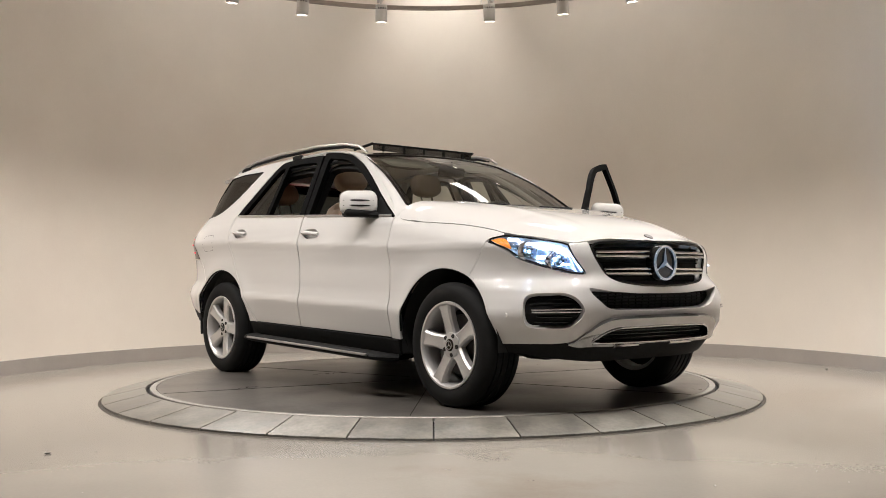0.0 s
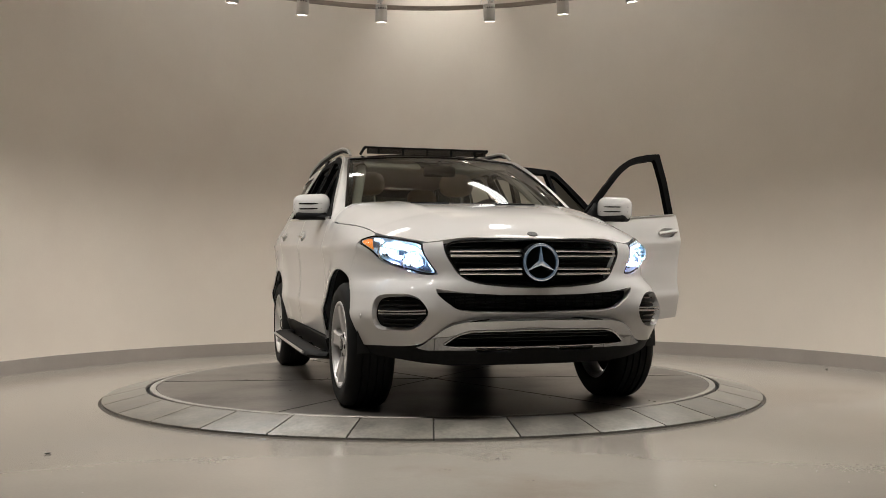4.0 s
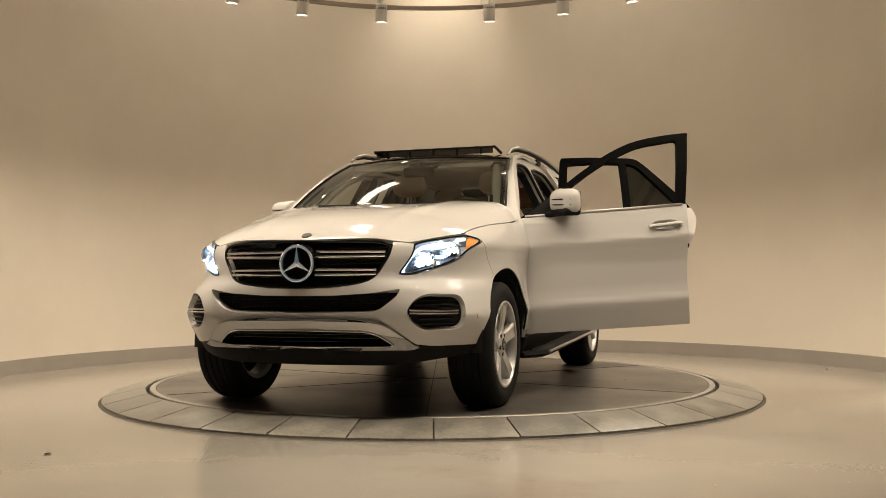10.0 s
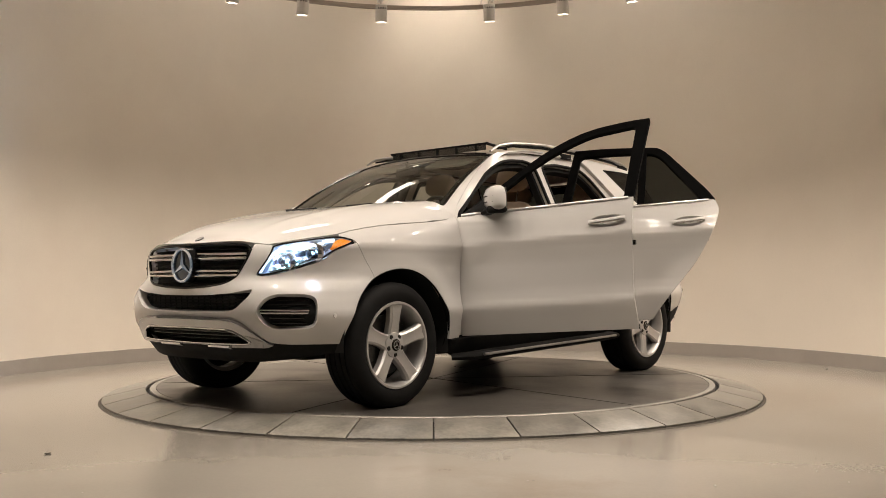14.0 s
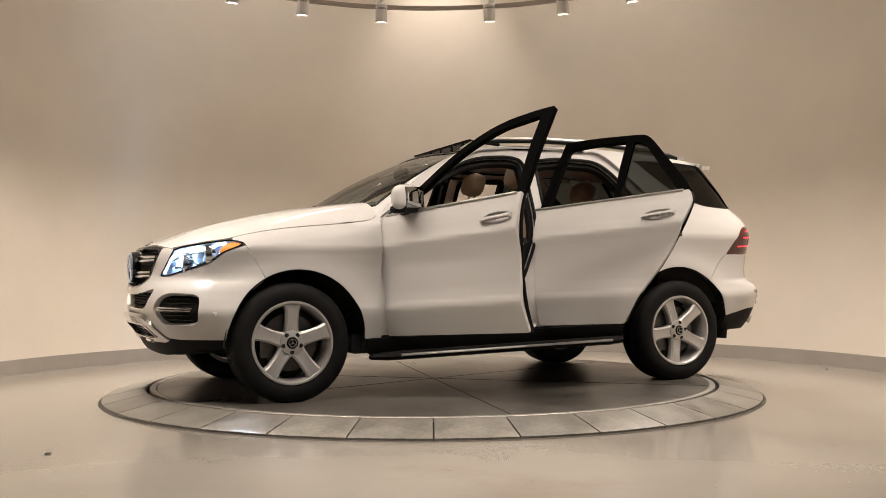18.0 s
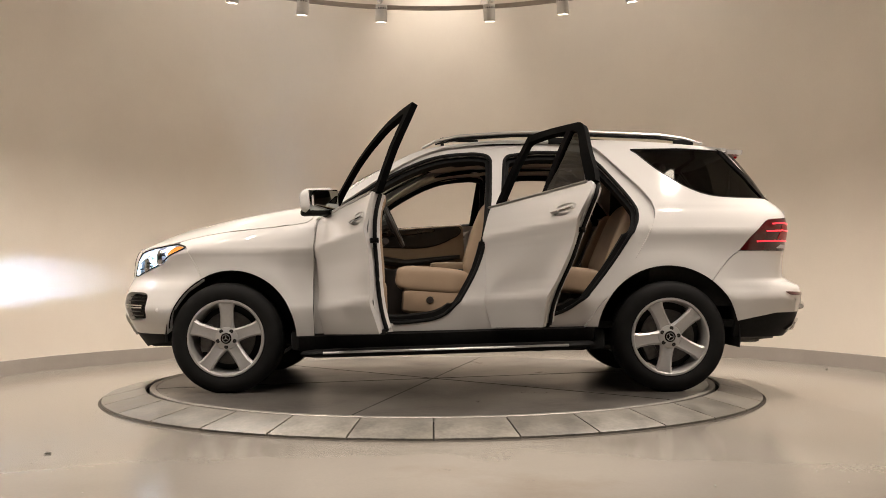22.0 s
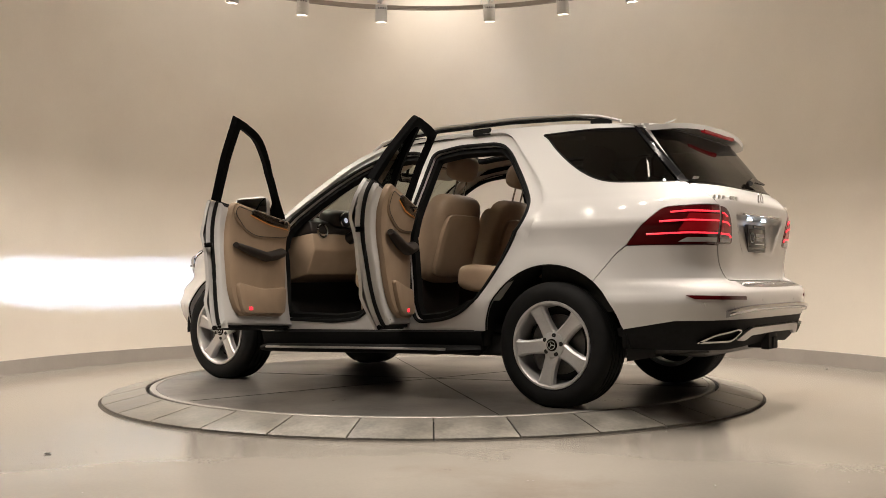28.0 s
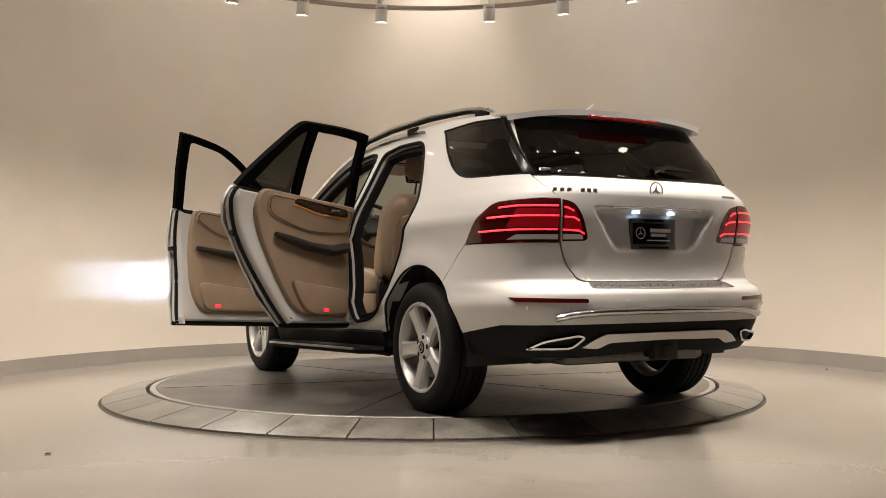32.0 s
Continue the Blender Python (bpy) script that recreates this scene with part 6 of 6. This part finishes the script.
seat(0.37, 0.54, 0.09)
seat(-0.37, 0.54, 0.09)
seat(0.0, 1.30, -0.83, True)
bm = bmesh.new()
box(bm, (2.9, 1.62, 0.05), pose(-0.55, 0, 0.438), 0.01)
part("cabin_floor", bm, CARPET, CAR, "black carpet")
bm = bmesh.new()
box(bm, (0.06, 1.55, 0.75), pose(0.99, 0, 0.80), 0.02)
part("firewall", bm, CARPET, CAR)
bm = bmesh.new()
box(bm, (0.85, 1.34, 0.30), pose(-1.72, 0, 0.72), 0.04)
part("load_floor", bm, CARPET, CAR)
for s in (1, -1):
    for n, o in (("cargo_lining", [(-1.34, 0.50), (-1.34, 1.60), (-1.85, 1.60), (-2.20, 1.20), (-2.20, 0.55)]), ("footwell_lining", [(0.98, 0.45), (0.98, 1.10), (0.86, 1.10), (0.86, 0.45)])):
        panel(n, xs(*o)[::1], CARPET, CAR, depth=0.0, offset=-0.10, mirror=s < 0, grid=0.12, holes=[shrink(xs(*QUARTER_GLASS), -0.01)] if n == "cargo_lining" else ())
    inner = [(0.80, 1.235), (0.62, 1.365), (0.38, 1.510), (0.16, 1.605), (-0.3, 1.652), (-0.9, 1.658), (-1.5, 1.645), (-1.5, 1.622), (-0.9, 1.632), (-0.3, 1.628), (0.12, 1.572), (0.36, 1.475), (0.60, 1.325), (0.72, 1.225)]
    panel("pillar_trim", xs(*inner), CLOTH, CAR, depth=0.0, offset=-0.085, mirror=s < 0, grid=0.08)
    panel("pillar_trim", xs((-0.315, 1.62), (-0.385, 1.62), (-0.36, 0.8), (-0.39, 0.48), (-0.05, 0.48), (-0.20, 0.78), (-0.28, 1.1)), CLOTH, CAR, depth=0.0, offset=-0.115, mirror=s < 0, grid=0.1)
panel("tail_lining", both_rear([(Q_TAIL, 1.25), *yr((0.60, 1.25), (0.80, 1.10), (0.80, 0.60)), (Q_TAIL, 0.60)]), CARPET, CAR, depth=0.0, offset=-0.09, grid=0.12)
HL = [(0.20, 0.0), (0.17, 0.42), (0.10, 0.575), (-0.3, 0.615), (-0.9, 0.605), (-1.9, 0.60)]
SUN_IN = [(-0.04, -0.42, 0.06), (-0.04, 0.42, 0.06), (-0.66, 0.42, 0.06), (-0.66, -0.42, 0.06)]
panel("headliner", [*HL, *[(x, -y) for x, y in reversed(HL[1:])]], CLOTH, CAR, surf=roof, depth=0.0, offset=-0.045, grid=0.1, holes=[SUN_IN], label="grey cloth headliner")
strip("sunroof_frame", SUN_IN, CLAD, CAR, surf=roof, radius=0.018, offset=-0.035, closed=True, step=0.08)
for s in (1, -1):
    cushion("sun_visor", (0.16, 0.40, 0.02), pose(0.27, 0.33 * s, 1.575, 0, 22, 0), CLOTH, CAR, 9)

# dashboard: dark top over a tan lower part
def extrude_y(name, prof, half, mat, parent, label=""):
    bm = bmesh.new()
    a = [bm.verts.new((x, -half, z)) for x, z in prof]
    b = [bm.verts.new((x, half, z)) for x, z in prof]
    n = len(prof)
    for i in range(n):
        bm.faces.new((a[i], a[(i + 1) % n], b[(i + 1) % n], b[i]))
    bm.faces.new(a[::-1])
    bm.faces.new(b)
    bmesh.ops.recalc_face_normals(bm, faces=bm.faces)
    bmesh.ops.bevel(bm, geom=[e for e in bm.edges if e.calc_face_angle(0) > 0.4], offset=0.014, segments=3, affect="EDGES", profile=0.5)
    return part(name, bm, mat, parent, label)


dash = extrude_y("dashboard", [(0.97, 1.215), (0.78, 1.205), (0.66, 1.165), (0.64, 1.085), (0.97, 1.03)], 0.76, LEATHER_DARK, CAR, "dark dashboard over a tan lower part")
extrude_y("lower_dash", [(0.97, 1.06), (0.645, 1.082), (0.62, 0.96), (0.70, 0.78), (0.97, 0.72)], 0.755, LEATHER, dash)
cushion("instrument_hood", (0.20, 0.40, 0.13), pose(0.70, 0.37, 1.205, 0, -8, 0), LEATHER_DARK, dash, 4)
for y in (0.45, 0.29):
    bm = bmesh.new()
    lathe(bm, [(0.050, 0.0), (0.058, 0.008), (0.062, 0.0)], 28)
    bmesh.ops.transform(bm, matrix=pose(0.598, y, 1.185, 0, -80, 0), verts=bm.verts)
    part("gauge_ring", bm, CHROME, dash)
    bm = bmesh.new()
    lathe(bm, [(0.0005, 0.0), (0.020, 0.0)], 24)
    bmesh.ops.transform(bm, matrix=pose(0.5965, y, 1.185, 0, -80, 0), verts=bm.verts)
    part("gauge", bm, GAUGE, dash)
for y in (0.66, -0.66, 0.10, -0.10):
    bm = bmesh.new()
    lathe(bm, [(0.040, 0.01), (0.052, 0.012), (0.056, 0.0)], 24)
    bmesh.ops.transform(bm, matrix=pose(0.640, y, 1.10, 0, -85, 0), verts=bm.verts)
    part("air_vent", bm, CHROME, dash)
bm = bmesh.new()
box(bm, (0.02, 0.21, 0.13), pose(0.655, 0.0, 1.215, 0, -10, 0), 0.008)
part("screen", bm, GLOSS_BLACK, dash)
bm = bmesh.new()
box(bm, (0.03, 0.24, 0.26), pose(0.625, 0, 0.955, 0, 12, 0), 0.01)
part("centre_stack", bm, WOOD, dash)
console = extrude_y("centre_console", [(0.66, 0.90), (0.45, 0.82), (-0.12, 0.82), (-0.18, 0.76), (-0.18, 0.46), (0.66, 0.46)], 0.125, LEATHER_DARK, CAR, "dark centre console")
cushion("console_armrest", (0.30, 0.20, 0.06), pose(-0.02, 0, 0.84), LEATHER, console, 6)
# steering wheel
bm = bmesh.new()
n = 36
for i in range(n):
    a = 2 * math.pi * i / n
    for k in range(8):
        b = 2 * math.pi * k / 8
        r = 0.180 + 0.016 * math.cos(b)
        bm.verts.new((r * math.cos(a), r * math.sin(a), 0.016 * math.sin(b)))
bm.verts.ensure_lookup_table()
for i in range(n):
    for k in range(8):
        bm.faces.new([bm.verts[((i + di) % n) * 8 + (k + dk) % 8] for di, dk in ((0, 0), (1, 0), (1, 1), (0, 1))])
SW = pose(0.395, 0.37, 1.150, 0, -66, 0)
bmesh.ops.transform(bm, matrix=SW, verts=bm.verts)
steer = part("steering_wheel", bm, LEATHER_DARK, CAR, "dark leather steering wheel")
cushion("wheel_hub", (0.15, 0.17, 0.05), SW @ pose(0, 0, -0.012), LEATHER_DARK, steer, 4)
for a in (0, 180, 270):
    bm = bmesh.new()
    tube(bm, [(0.05 * math.cos(radians(a + 90)), 0.05 * math.sin(radians(a + 90)), 0), (0.175 * math.cos(radians(a + 90)), 0.175 * math.sin(radians(a + 90)), 0)], 0.018, 8, True, 0.4)
    bmesh.ops.transform(bm, matrix=SW, verts=bm.verts)
    part("wheel_spoke", bm, SATIN, steer)
bm = bmesh.new()
tube(bm, [(0.42, 0.37, 1.14), (0.64, 0.37, 1.05)], 0.045, 10)
part("steering_column", bm, LEATHER_DARK, steer)
bm = bmesh.new()
box(bm, (0.035, 0.24, 0.075), pose(0.36, 0, 1.525, 0, 10, 0), 0.02, 3)
rear_view = part("rear_view_mirror", bm, GLOSS_BLACK, CAR)
bm = bmesh.new()
box(bm, (0.004, 0.215, 0.055), pose(0.340, 0, 1.522, 0, 10, 0), 0.001)
part("mirror_glass", bm, MIRROR, rear_view)
bm = bmesh.new()
tube(bm, [(0.375, 0, 1.54), (0.36, 0, 1.60)], 0.012, 8)
part("mirror_stem", bm, GLOSS_BLACK, rear_view)
for x, y in ((0.45, 0.83), (-0.65, 0.83), (0.45, -0.83), (-0.65, -0.83)):
    bm = bmesh.new()
    box(bm, (0.55, 0.10, 0.012), pose(x, y, 0.470), 0.004)
    plate_s = part("sill_plate", bm, CLAD, CAR)
    if x > 0:
        bm = bmesh.new()
        box(bm, (0.18, 0.012, 0.003), pose(x, y + 0.02 * (1 if y > 0 else -1), 0.478))
        part("print_bar", bm, GAUGE, plate_s)
bm = bmesh.new()
box(bm, (0.030, 0.045, 0.022), pose(-0.10, 0.389, 0.585), 0.005)
part("footwell_light", bm, DRL, CAR, "small white footwell light")


# ---- the turning of the car and the plate ----
TURN = [(0, -51.72), (1, -57.44), (2, -62.89), (3, -68.43), (4, -74.15), (5, -80.02), (6, -85.97), (7, -91.90), (8, -97.76), (9, -103.51), (10, -109.17),
        (11, -114.76), (12, -120.33), (13, -125.94), (14, -131.62), (15, -137.42), (16, -143.36), (17, -149.45), (18, -155.66), (19, -161.96), (20, -168.33),
        (21, -174.71), (22, -181.06), (23, -187.35), (24, -193.56), (25, -199.68), (26, -205.71), (27, -211.67), (28, -217.60), (29, -223.53), (30, -229.50),
        (31, -235.57), (32, -241.80)]


def motions():
    walk(CAR, [(t, pose(0, 0, FLOOR_TO_DISC, 0, 0, a) @ pose(-0.111, -0.018, 0)) for t, a in TURN])
    walk(TURNTABLE, [(t, pose(0, 0, 0, 0, 0, a)) for t, a in TURN])


motions()
